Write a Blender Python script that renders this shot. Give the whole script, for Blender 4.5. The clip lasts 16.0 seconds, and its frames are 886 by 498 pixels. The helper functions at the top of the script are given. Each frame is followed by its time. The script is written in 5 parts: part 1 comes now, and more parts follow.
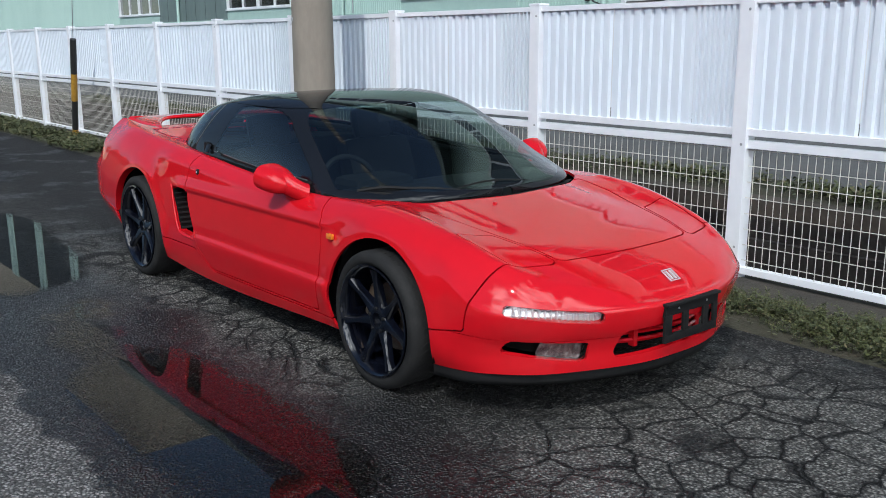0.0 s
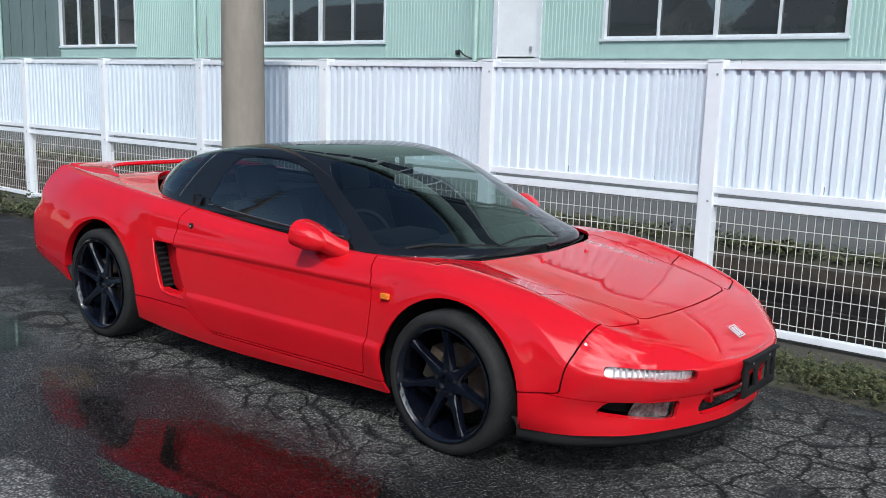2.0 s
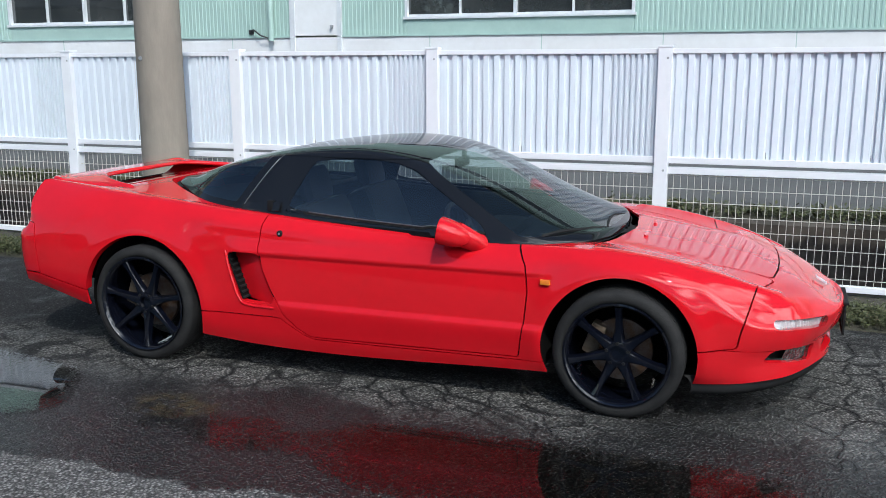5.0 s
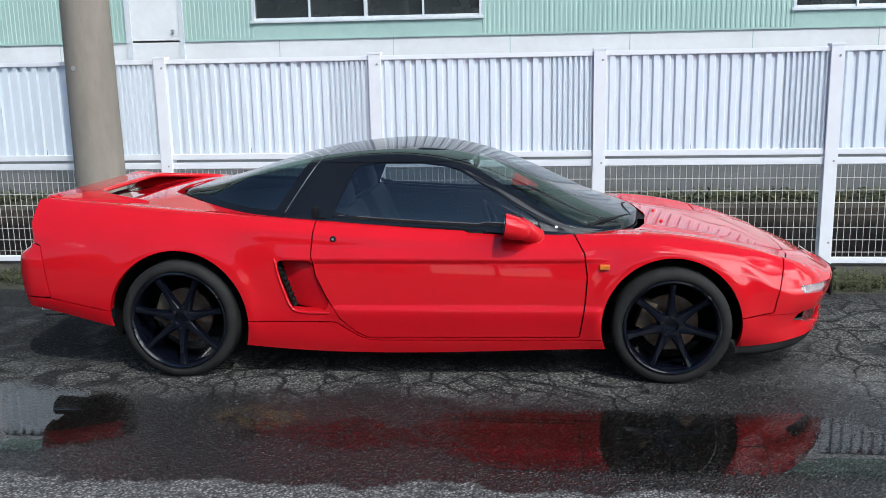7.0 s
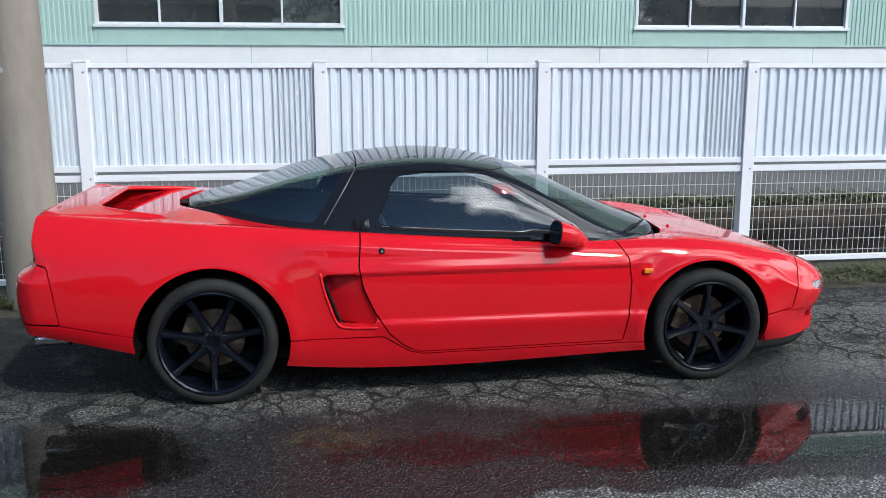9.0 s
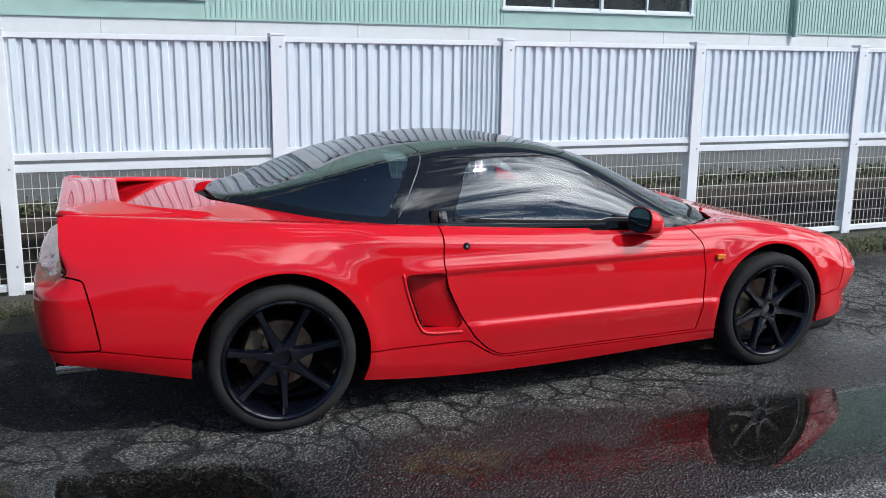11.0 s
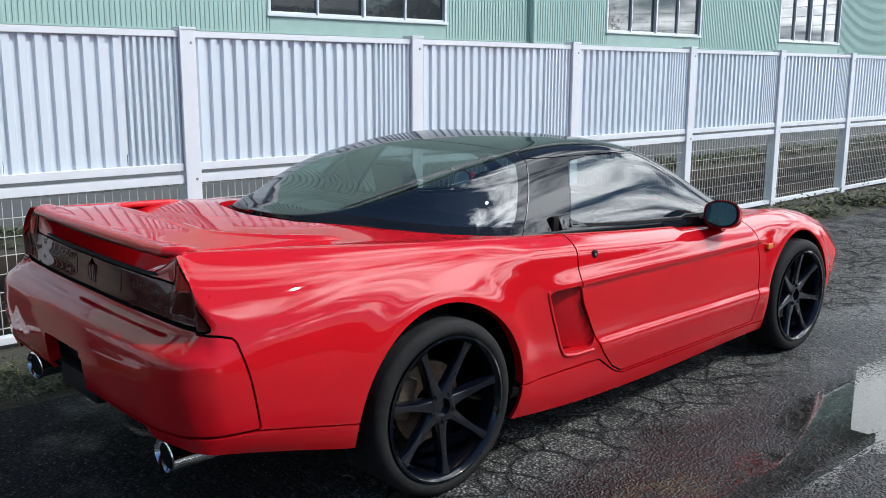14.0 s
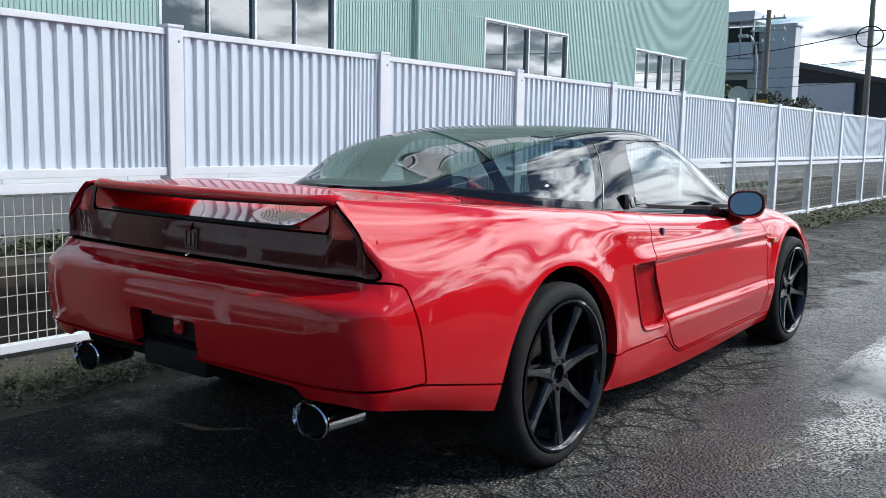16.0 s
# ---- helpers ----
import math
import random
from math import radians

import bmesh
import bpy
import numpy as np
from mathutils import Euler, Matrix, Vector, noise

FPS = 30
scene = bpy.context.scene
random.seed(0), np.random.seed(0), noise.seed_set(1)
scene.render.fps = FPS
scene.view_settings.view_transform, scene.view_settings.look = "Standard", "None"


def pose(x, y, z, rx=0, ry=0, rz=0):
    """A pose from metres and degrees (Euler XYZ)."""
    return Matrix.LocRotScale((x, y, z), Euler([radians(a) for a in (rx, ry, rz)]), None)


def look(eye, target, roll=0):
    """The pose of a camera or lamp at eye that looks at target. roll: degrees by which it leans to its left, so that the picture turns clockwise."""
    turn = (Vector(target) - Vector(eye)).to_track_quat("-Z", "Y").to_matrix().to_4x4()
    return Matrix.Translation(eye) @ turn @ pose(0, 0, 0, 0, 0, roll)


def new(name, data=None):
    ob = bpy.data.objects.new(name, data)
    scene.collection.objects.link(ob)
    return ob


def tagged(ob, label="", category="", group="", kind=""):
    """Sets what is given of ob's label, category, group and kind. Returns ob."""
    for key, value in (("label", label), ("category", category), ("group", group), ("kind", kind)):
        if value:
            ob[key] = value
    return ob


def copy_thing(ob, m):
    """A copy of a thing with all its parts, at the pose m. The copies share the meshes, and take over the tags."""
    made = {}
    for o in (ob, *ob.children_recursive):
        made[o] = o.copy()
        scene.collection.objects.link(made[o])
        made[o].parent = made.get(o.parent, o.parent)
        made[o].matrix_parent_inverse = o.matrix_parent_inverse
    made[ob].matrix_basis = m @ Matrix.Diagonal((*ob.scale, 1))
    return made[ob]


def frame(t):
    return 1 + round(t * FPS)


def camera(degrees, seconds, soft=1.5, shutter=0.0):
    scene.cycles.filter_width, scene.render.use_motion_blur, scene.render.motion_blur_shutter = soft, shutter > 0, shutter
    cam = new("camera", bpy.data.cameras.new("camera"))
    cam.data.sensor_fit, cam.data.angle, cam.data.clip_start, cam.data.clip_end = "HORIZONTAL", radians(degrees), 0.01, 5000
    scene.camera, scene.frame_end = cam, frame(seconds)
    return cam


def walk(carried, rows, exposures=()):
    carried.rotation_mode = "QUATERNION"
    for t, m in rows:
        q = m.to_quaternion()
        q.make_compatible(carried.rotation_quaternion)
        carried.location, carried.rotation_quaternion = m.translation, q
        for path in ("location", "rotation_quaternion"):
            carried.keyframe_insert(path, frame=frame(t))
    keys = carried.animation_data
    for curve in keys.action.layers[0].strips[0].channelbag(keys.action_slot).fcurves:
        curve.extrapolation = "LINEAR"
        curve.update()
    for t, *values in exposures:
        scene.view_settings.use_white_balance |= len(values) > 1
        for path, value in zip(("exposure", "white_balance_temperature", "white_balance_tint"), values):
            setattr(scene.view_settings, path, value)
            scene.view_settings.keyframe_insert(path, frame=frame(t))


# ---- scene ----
cam = camera(52.1, 16.0, soft=0.9)
PATH = [
    (0, (4.28, -2.94, 1.444), (2.775, -1.701, 0.996), -0.3),
    (0.5, (4.132, -3.153, 1.468), (2.653, -1.88, 1.031), -0.9),
    (1, (3.932, -3.332, 1.474), (2.518, -1.973, 1.079), -0.2),
    (1.5, (3.681, -3.448, 1.456), (2.355, -1.992, 1.105), 1.3),
    (2, (3.462, -3.601, 1.466), (2.23, -2.064, 1.122), 1.7),
    (2.5, (3.266, -3.779, 1.463), (2.087, -2.203, 1.107), 2.3),
    (3, (2.974, -3.923, 1.45), (1.864, -2.304, 1.066), 2.4),
    (3.5, (2.689, -4.134, 1.469), (1.718, -2.428, 1.088), 2.1),
    (4, (2.425, -4.416, 1.503), (1.57, -2.652, 1.105), 1.4),
    (4.5, (2.125, -4.602, 1.508), (1.354, -2.798, 1.116), 0.7),
    (4.7, (2.025, -4.661, 1.544), (1.296, -2.841, 1.15), 0.3),
    (6.8, (0.708, -5.278, 1.613), (0.45, -3.335, 1.219), -0.8),
    (7, (0.586, -5.292, 1.607), (0.387, -3.342, 1.208), -1.1),
    (7.5, (0.24, -5.276, 1.606), (0.152, -3.316, 1.219), -1.2),
    (8, (-0.12, -5.304, 1.603), (-0.104, -3.34, 1.226), -0.4),
    (8.5, (-0.458, -5.313, 1.628), (-0.306, -3.356, 1.248), -0.3),
    (8.7, (-0.577, -5.286, 1.609), (-0.373, -3.333, 1.229), -0.2),
    (10.8, (-1.854, -4.558, 1.584), (-1.19, -2.716, 1.177), 0.5),
    (11, (-1.979, -4.452, 1.567), (-1.263, -2.631, 1.151), 0.7),
    (11.5, (-2.189, -4.197, 1.549), (-1.353, -2.425, 1.148), 0.6),
    (12, (-2.31, -3.879, 1.519), (-1.395, -2.14, 1.147), 0.5),
    (12.5, (-2.451, -3.551, 1.474), (-1.426, -1.877, 1.092), -0.6),
    (13, (-2.699, -3.319, 1.463), (-1.536, -1.736, 1.083), -0.8),
    (13.5, (-2.982, -3.182, 1.45), (-1.732, -1.667, 1.073), -0.0),
    (14, (-3.273, -3.029, 1.448), (-1.95, -1.578, 1.067), 0.2),
    (14.5, (-3.543, -2.894, 1.46), (-2.156, -1.499, 1.103), 0.1),
    (15, (-3.748, -2.755, 1.399), (-2.3, -1.411, 1.087), -0.4),
    (15.5, (-3.847, -2.569, 1.281), (-2.342, -1.282, 0.998), 0.2),
    (16, (-3.904, -2.353, 1.104), (-2.33, -1.144, 0.861), 1.1),
]
walk(cam, [(t, look(eye, target, roll)) for t, eye, target, roll in PATH], [(0, -0.27, 6280, 6), (1.2, -0.23, 6280, 6), (2.1, -0.08, 6280, 6), (7, 0.0, 6280, 6), (9, 0.0, 6280, 6), (11.5, -0.07, 6280, 6), (16, -0.07, 6280, 6)])

# ------------------------------------------------------------------ light
SUN_AZ, SUN_EL = 301.0, 50.0   # degrees: direction to the sun, counter-clockwise from +x; height
world = bpy.data.worlds.new("world")
scene.world = world
world.use_nodes = True
wn, wl = world.node_tree.nodes, world.node_tree.links
wn.clear()
w_out = wn.new("ShaderNodeOutputWorld")
w_bg = wn.new("ShaderNodeBackground")
w_sky = wn.new("ShaderNodeTexSky")
w_sky.sky_type, w_sky.sun_disc = "NISHITA", False
w_sky.sun_elevation, w_sky.sun_rotation = radians(SUN_EL), radians(90 - SUN_AZ)
w_sky.air_density, w_sky.dust_density, w_sky.ozone_density = 1.0, 0.1, 3.0
w_co = wn.new("ShaderNodeTexCoord")
# a flat layer of cloud seen from below: direction over its height
w_sep = wn.new("ShaderNodeSeparateXYZ")
w_up = wn.new("ShaderNodeMath")
w_up.operation, w_up.inputs[1].default_value = "ADD", 0.16
w_top = wn.new("ShaderNodeMath")
w_top.operation, w_top.inputs[1].default_value = "MAXIMUM", 0.05
w_inv = wn.new("ShaderNodeMath")
w_inv.operation, w_inv.inputs[0].default_value = "DIVIDE", 1.0
w_map = wn.new("ShaderNodeVectorMath")
w_map.operation = "SCALE"
w_noise = wn.new("ShaderNodeTexNoise")
w_noise.inputs["Scale"].default_value, w_noise.inputs["Detail"].default_value = 1.25, 9.0
w_noise.inputs["Roughness"].default_value, w_noise.inputs["Distortion"].default_value = 0.62, 0.5
w_ramp = wn.new("ShaderNodeValToRGB")
w_ramp.color_ramp.elements[0].position, w_ramp.color_ramp.elements[1].position = 0.48, 0.585
w_mix = wn.new("ShaderNodeMix")
w_mix.data_type = "RGBA"
w_cloud = wn.new("ShaderNodeTexNoise")
w_cloud.inputs["Scale"].default_value, w_cloud.inputs["Detail"].default_value = 3.2, 9.0
w_shade = wn.new("ShaderNodeMix")
w_shade.data_type = "RGBA"
w_shade.inputs["A"].default_value, w_shade.inputs["B"].default_value = (2.7, 3.2, 4.2, 1), (27.5, 28.0, 29.2, 1)
# thin cloud is brighter and closes up towards the sun
w_con = wn.new("ShaderNodeMapRange")
w_con.inputs["From Min"].default_value, w_con.inputs["From Max"].default_value = 0.32, 0.56
# haze whitens the sky at the end of the street
w_east = wn.new("ShaderNodeVectorMath")
w_east.operation = "DOT_PRODUCT"
w_east.inputs[1].default_value = (0.96, 0.26, 0.08)
w_low = wn.new("ShaderNodeMapRange")
w_low.inputs["From Min"].default_value, w_low.inputs["From Max"].default_value = 0.90, 0.98
w_low.inputs["To Min"].default_value, w_low.inputs["To Max"].default_value = 0.0, 0.16
w_haze = wn.new("ShaderNodeMath")
w_sun = wn.new("ShaderNodeVectorMath")
w_sun.operation = "DOT_PRODUCT"
w_sun.inputs[1].default_value = (math.cos(radians(SUN_AZ)) * math.cos(radians(SUN_EL)), math.sin(radians(SUN_AZ)) * math.cos(radians(SUN_EL)), math.sin(radians(SUN_EL)))
w_close = wn.new("ShaderNodeMapRange")
w_close.inputs["From Min"].default_value, w_close.inputs["From Max"].default_value = 0.15, 1.0
w_close.inputs["To Min"].default_value, w_close.inputs["To Max"].default_value = 0.36, 2.3
# the cloud bank stands down the street, the sky behind it is clear
w_bank = wn.new("ShaderNodeVectorMath")
w_bank.operation = "DOT_PRODUCT"
w_bank.inputs[1].default_value = (0.87, -0.20, 0.45)
w_cover = wn.new("ShaderNodeMapRange")
w_cover.inputs["From Min"].default_value, w_cover.inputs["From Max"].default_value = 0.48, 0.84
w_cover.inputs["To Min"].default_value, w_cover.inputs["To Max"].default_value = -0.17, 0.065
w_add = wn.new("ShaderNodeMath")
w_glow = wn.new("ShaderNodeVectorMath")
w_glow.operation = "SCALE"
for a, b in ((w_co.outputs["Generated"], w_sep.inputs[0]), (w_sep.outputs["Z"], w_up.inputs[0]), (w_up.outputs[0], w_top.inputs[0]),
             (w_top.outputs[0], w_inv.inputs[1]), (w_co.outputs["Generated"], w_map.inputs[0]), (w_inv.outputs[0], w_map.inputs["Scale"]), (w_map.outputs["Vector"], w_noise.inputs["Vector"]),
             (w_map.outputs["Vector"], w_cloud.inputs["Vector"]), (w_co.outputs["Generated"], w_sun.inputs[0]),
             (w_bank.outputs["Value"], w_cover.inputs["Value"]), (w_co.outputs["Generated"], w_bank.inputs[0]), (w_noise.outputs["Fac"], w_add.inputs[0]),
             (w_cover.outputs[0], w_haze.inputs[0]), (w_co.outputs["Generated"], w_east.inputs[0]), (w_east.outputs["Value"], w_low.inputs["Value"]), (w_low.outputs[0], w_haze.inputs[1]), (w_haze.outputs[0], w_add.inputs[1]), (w_add.outputs[0], w_ramp.inputs["Fac"]), (w_shade.outputs["Result"], w_glow.inputs[0]),
             (w_sun.outputs["Value"], w_close.inputs["Value"]), (w_close.outputs[0], w_glow.inputs["Scale"]),
             (w_ramp.outputs["Color"], w_mix.inputs["Factor"]), (w_cloud.outputs["Fac"], w_con.inputs["Value"]), (w_con.outputs[0], w_shade.inputs["Factor"]),
             (w_sky.outputs["Color"], w_mix.inputs["A"]), (w_glow.outputs["Vector"], w_mix.inputs["B"]),
             (w_mix.outputs["Result"], w_bg.inputs["Color"]), (w_bg.outputs["Background"], w_out.inputs["Surface"])):
    wl.new(a, b)
w_bg.inputs["Strength"].default_value = 0.12
sun = new("sun", bpy.data.lights.new("sun", "SUN"))
sun.data.energy, sun.data.angle, sun.data.color = 2.85, radians(0.8), (1.0, 0.965, 0.92)
sun.matrix_world = look((20 * math.cos(radians(SUN_AZ)), 20 * math.sin(radians(SUN_AZ)), 20 * math.tan(radians(SUN_EL))), (0, 0, 0))


# ------------------------------------------------------------------ materials
def node(tree, kind, **inputs):
    n = tree.nodes.new("ShaderNode" + kind)
    for k, v in inputs.items():
        n.inputs[k.replace("_", " ")].default_value = v
    return n


def material(name, colour, rough=0.5, metal=0.0, other=None, scale=8.0, amount=0.5, bump=0.0, bump_scale=60.0, coat=0.0,
             stretch=(1, 1, 1), island=0.0, rough_vary=0.0, spec=0.5):
    """A principled material: two colours mixed by noise at two scales, bump, coat, and a shift per object."""
    m = bpy.data.materials.new(name)
    m.use_nodes = True
    t = m.node_tree
    b = t.nodes["Principled BSDF"]
    b.inputs["Roughness"].default_value, b.inputs["Metallic"].default_value = rough, metal
    b.inputs["Coat Weight"].default_value, b.inputs["Coat Roughness"].default_value = coat, 0.02
    b.inputs["Specular IOR Level"].default_value = spec
    b.inputs["Base Color"].default_value = (*colour, 1)
    co = node(t, "TexCoord")
    mp = node(t, "Mapping", Scale=stretch)
    t.links.new(co.outputs["Object"], mp.inputs["Vector"])
    if other:
        n1 = node(t, "TexNoise", Scale=scale, Detail=6.0, Roughness=0.6)
        n2 = node(t, "TexNoise", Scale=scale * 7.3, Detail=3.0)
        mx = node(t, "Math")
        mx.operation = "MULTIPLY_ADD"
        mx.inputs[1].default_value, mx.inputs[2].default_value = 0.35, -0.17
        ad = node(t, "Math")
        ad.operation = "ADD"
        rp = node(t, "MapRange", From_Min=0.5 - 0.28 * (1.2 - amount), From_Max=0.5 + 0.28 * (1.2 - amount), To_Min=0.0, To_Max=1.0)
        mix = node(t, "Mix")
        mix.data_type = "RGBA"
        mix.inputs["A"].default_value, mix.inputs["B"].default_value = (*colour, 1), (*other, 1)
        for n in (n1, n2):
            t.links.new(mp.outputs["Vector"], n.inputs["Vector"])
        t.links.new(n2.outputs["Fac"], mx.inputs[0])
        t.links.new(n1.outputs["Fac"], ad.inputs[0])
        t.links.new(mx.outputs[0], ad.inputs[1])
        t.links.new(ad.outputs[0], rp.inputs["Value"])
        t.links.new(rp.outputs[0], mix.inputs["Factor"])
        last = mix.outputs["Result"]
        if rough_vary:
            rr = node(t, "MapRange", To_Min=rough - rough_vary, To_Max=rough + rough_vary)
            t.links.new(rp.outputs[0], rr.inputs["Value"])
            t.links.new(rr.outputs[0], b.inputs["Roughness"])
        if island:
            inf = node(t, "ObjectInfo")
            hs = node(t, "HueSaturation")
            mr = node(t, "MapRange", To_Min=1 - island, To_Max=1 + island)
            t.links.new(inf.outputs["Random"], mr.inputs["Value"])
            t.links.new(mr.outputs[0], hs.inputs["Value"])
            t.links.new(last, hs.inputs["Color"])
            last = hs.outputs["Color"]
        t.links.new(last, b.inputs["Base Color"])
    if bump:
        nb = node(t, "TexNoise", Scale=bump_scale, Detail=4.0)
        bp = node(t, "Bump", Strength=bump, Distance=0.01)
        t.links.new(mp.outputs["Vector"], nb.inputs["Vector"])
        t.links.new(nb.outputs["Fac"], bp.inputs["Height"])
        t.links.new(bp.outputs["Normal"], b.inputs["Normal"])
    return m


def glass(name, tint, rough=0.0, index=1.5):
    """Thin tinted glass: what shows through, mixed with a mirror by Fresnel."""
    m = bpy.data.materials.new(name)
    m.use_nodes = True
    t = m.node_tree
    t.nodes.clear()
    out, mix = node(t, "OutputMaterial"), node(t, "MixShader")
    face, power = node(t, "LayerWeight", Blend=0.5), node(t, "Math")
    power.operation, power.inputs[1].default_value = "POWER", 5.0
    least = ((index - 1) / (index + 1)) ** 2
    fr = node(t, "MapRange", To_Min=least, To_Max=1.0)
    t.links.new(face.outputs["Facing"], power.inputs[0])
    t.links.new(power.outputs[0], fr.inputs["Value"])
    tr, gl = node(t, "BsdfTransparent", Color=(*tint, 1)), node(t, "BsdfGlossy", Roughness=rough)
    t.links.new(fr.outputs[0], mix.inputs[0])
    t.links.new(tr.outputs[0], mix.inputs[1])
    t.links.new(gl.outputs[0], mix.inputs[2])
    t.links.new(mix.outputs[0], out.inputs["Surface"])
    return m


RED = material("red_paint", (0.54, 0.006, 0.013), 0.4, 0.0, (0.50, 0.006, 0.012), 3.0, 0.5, coat=1.0, spec=0.0)
BLACK_PAINT = material("black_paint", (0.006, 0.0065, 0.008), 0.3, 0.0, (0.009, 0.0095, 0.011), 5.0, coat=0.8, spec=0.0)
BLACK_PLASTIC = material("black_plastic", (0.008, 0.008, 0.009), 0.65, 0.0, (0.014, 0.014, 0.014), 12.0, spec=0.15, bump=0.05, bump_scale=300)
DARK = material("dark_cavity", (0.006, 0.006, 0.006), 0.9, spec=0.1)
RUBBER = material("tyre_rubber", (0.014, 0.014, 0.0145), 0.7, 0.0, (0.026, 0.0255, 0.025), 14.0, spec=0.12, bump=0.2, bump_scale=150, rough_vary=0.1)
RIM = material("black_rim", (0.002, 0.0026, 0.0055), 0.25, 0.0, (0.0035, 0.0045, 0.009), 10.0, coat=1.0, spec=0.08)
STEEL = material("brake_steel", (0.20, 0.17, 0.15), 0.45, 0.8, (0.12, 0.06, 0.03), 18.0)
CALIPER = material("caliper_metal", (0.16, 0.13, 0.09), 0.5, 0.4, (0.09, 0.06, 0.04), 30.0)
CHROME = material("chrome", (0.75, 0.76, 0.78), 0.12, 1.0)
MIRROR = material("mirror_glass", (0.22, 0.27, 0.29), 0.02, 1.0)
BADGE_DIM = material("smoked_badge", (0.16, 0.11, 0.11), 0.3, 0.8)
BADGE = material("badge_chrome", (0.8, 0.8, 0.82), 0.35, 0.6)
CAR_GLASS = glass("car_glass", (0.60, 0.71, 0.70), index=1.9)
SIDE_GLASS = glass("side_glass", (0.60, 0.66, 0.68), index=2.05)
REAR_GLASS = glass("rear_glass", (0.30, 0.40, 0.39), index=2.15)
LAMP_GLASS = glass("lamp_glass", (0.92, 0.92, 0.92))
LAMP_BOWL = material("lamp_reflector", (0.85, 0.85, 0.86), 0.22, 0.4, (0.66, 0.66, 0.68), 60.0, bump=0.5, bump_scale=90)
FOG_BOWL = material("fog_reflector", (0.42, 0.43, 0.42), 0.2, 0.7, (0.12, 0.12, 0.12), 26.0, 0.7, bump=0.6, bump_scale=70)
AMBER = material("amber_lens", (0.75, 0.22, 0.02), 0.15, 0.0, (0.6, 0.14, 0.01), 40.0, coat=1.0)
TAIL_DARK = material("tail_lamp_dark_red", (0.055, 0.005, 0.007), 0.10, 0.0, (0.075, 0.008, 0.010), 20.0, coat=0.7, spec=0.0)
TAIL_RED = material("tail_lamp_red", (0.60, 0.03, 0.015), 0.12, 0.0, (0.45, 0.015, 0.01), 20.0, coat=0.7, spec=0.0)
TAIL_GREY = material("tail_lamp_smoke", (0.07, 0.02, 0.022), 0.12, 0.0, (0.05, 0.015, 0.016), 20.0, coat=0.7, spec=0.0)
LEATHER = material("seat_leather", (0.012, 0.012, 0.014), 0.55, 0.0, (0.019, 0.019, 0.022), 20.0, bump=0.1, bump_scale=200, spec=0.2)
TRIM_DARK = material("cabin_trim", (0.010, 0.011, 0.012), 0.75, 0.0, (0.016, 0.016, 0.017), 20.0, spec=0.1)
WHITE_STEEL = material("white_fence_paint", (0.80, 0.81, 0.84), 0.42, 0.0, (0.74, 0.75, 0.79), 2.5, 0.45, rough_vary=0.08)
WHITE_SHEET = material("white_corrugated_sheet", (0.71, 0.765, 0.825), 0.5, 0.0, (0.66, 0.71, 0.775), 1.8, 0.4, stretch=(1, 1, 0.25), island=0.04)
WIRE = material("mesh_wire", (0.70, 0.68, 0.64), 0.5, 0.0, (0.55, 0.5, 0.44), 20.0)
MINT = material("mint_siding", (0.40, 0.545, 0.49), 0.55, 0.0, (0.35, 0.49, 0.445), 0.9, 0.4, stretch=(1, 1, 0.2), island=0.04)
MINT_TRIM = material("mint_trim", (0.38, 0.52, 0.47), 0.5, 0.0, (0.33, 0.46, 0.42), 3.0)
BASE_WHITE = material("painted_base_wall", (0.74, 0.75, 0.76), 0.6, 0.0, (0.66, 0.66, 0.66), 1.5, 0.4, bump=0.05)
ALU = material("window_frame_aluminium", (0.72, 0.74, 0.76), 0.4, 0.2, (0.64, 0.66, 0.68), 6.0)
PANE = material("window_pane", (0.025, 0.03, 0.032), 0.03, 0.0, (0.05, 0.055, 0.055), 0.6, 0.6, spec=0.9, coat=1.0)
CONCRETE = material("pole_concrete", (0.27, 0.24, 0.20), 0.8, 0.0, (0.20, 0.175, 0.145), 3.0, 0.5, bump=0.15, bump_scale=90, stretch=(1, 1, 0.3))
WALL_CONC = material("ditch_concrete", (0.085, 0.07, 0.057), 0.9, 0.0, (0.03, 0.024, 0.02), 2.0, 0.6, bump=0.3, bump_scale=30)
YELLOW = material("yellow_sleeve", (0.50, 0.27, 0.03), 0.55, 0.0, (0.36, 0.19, 0.03), 20.0)
BLACK_BAND = material("black_sleeve", (0.012, 0.012, 0.012), 0.55, 0.0, (0.025, 0.025, 0.025), 20.0)
SEAL = material("grey_window_seal", (0.16, 0.165, 0.17), 0.35, 0.5, (0.11, 0.115, 0.12), 30.0)
GREY_METAL = material("galvanised_metal", (0.45, 0.46, 0.47), 0.5, 0.6, (0.36, 0.37, 0.38), 9.0)


# ------------------------------------------------------------------ helpers
def part(name, bm, mat, parent=None, label="", smooth=False):
    """Links a bmesh or a mesh as one object, under parent if there is one."""
    if isinstance(bm, bmesh.types.BMesh):
        me = bpy.data.meshes.new(name)
        bmesh.ops.recalc_face_normals(bm, faces=bm.faces)
        bm.to_mesh(me)
        bm.free()
        if smooth:
            me.polygons.foreach_set("use_smooth", [True] * len(me.polygons))
            me.set_sharp_from_angle(angle=radians(smooth if smooth > 1 else 35))
    else:
        me = bm
    if mat and not me.materials:
        me.materials.append(mat)
    ob = new(name, me)
    if parent:
        ob.parent = parent
    if label:
        tagged(ob, label)
    return ob


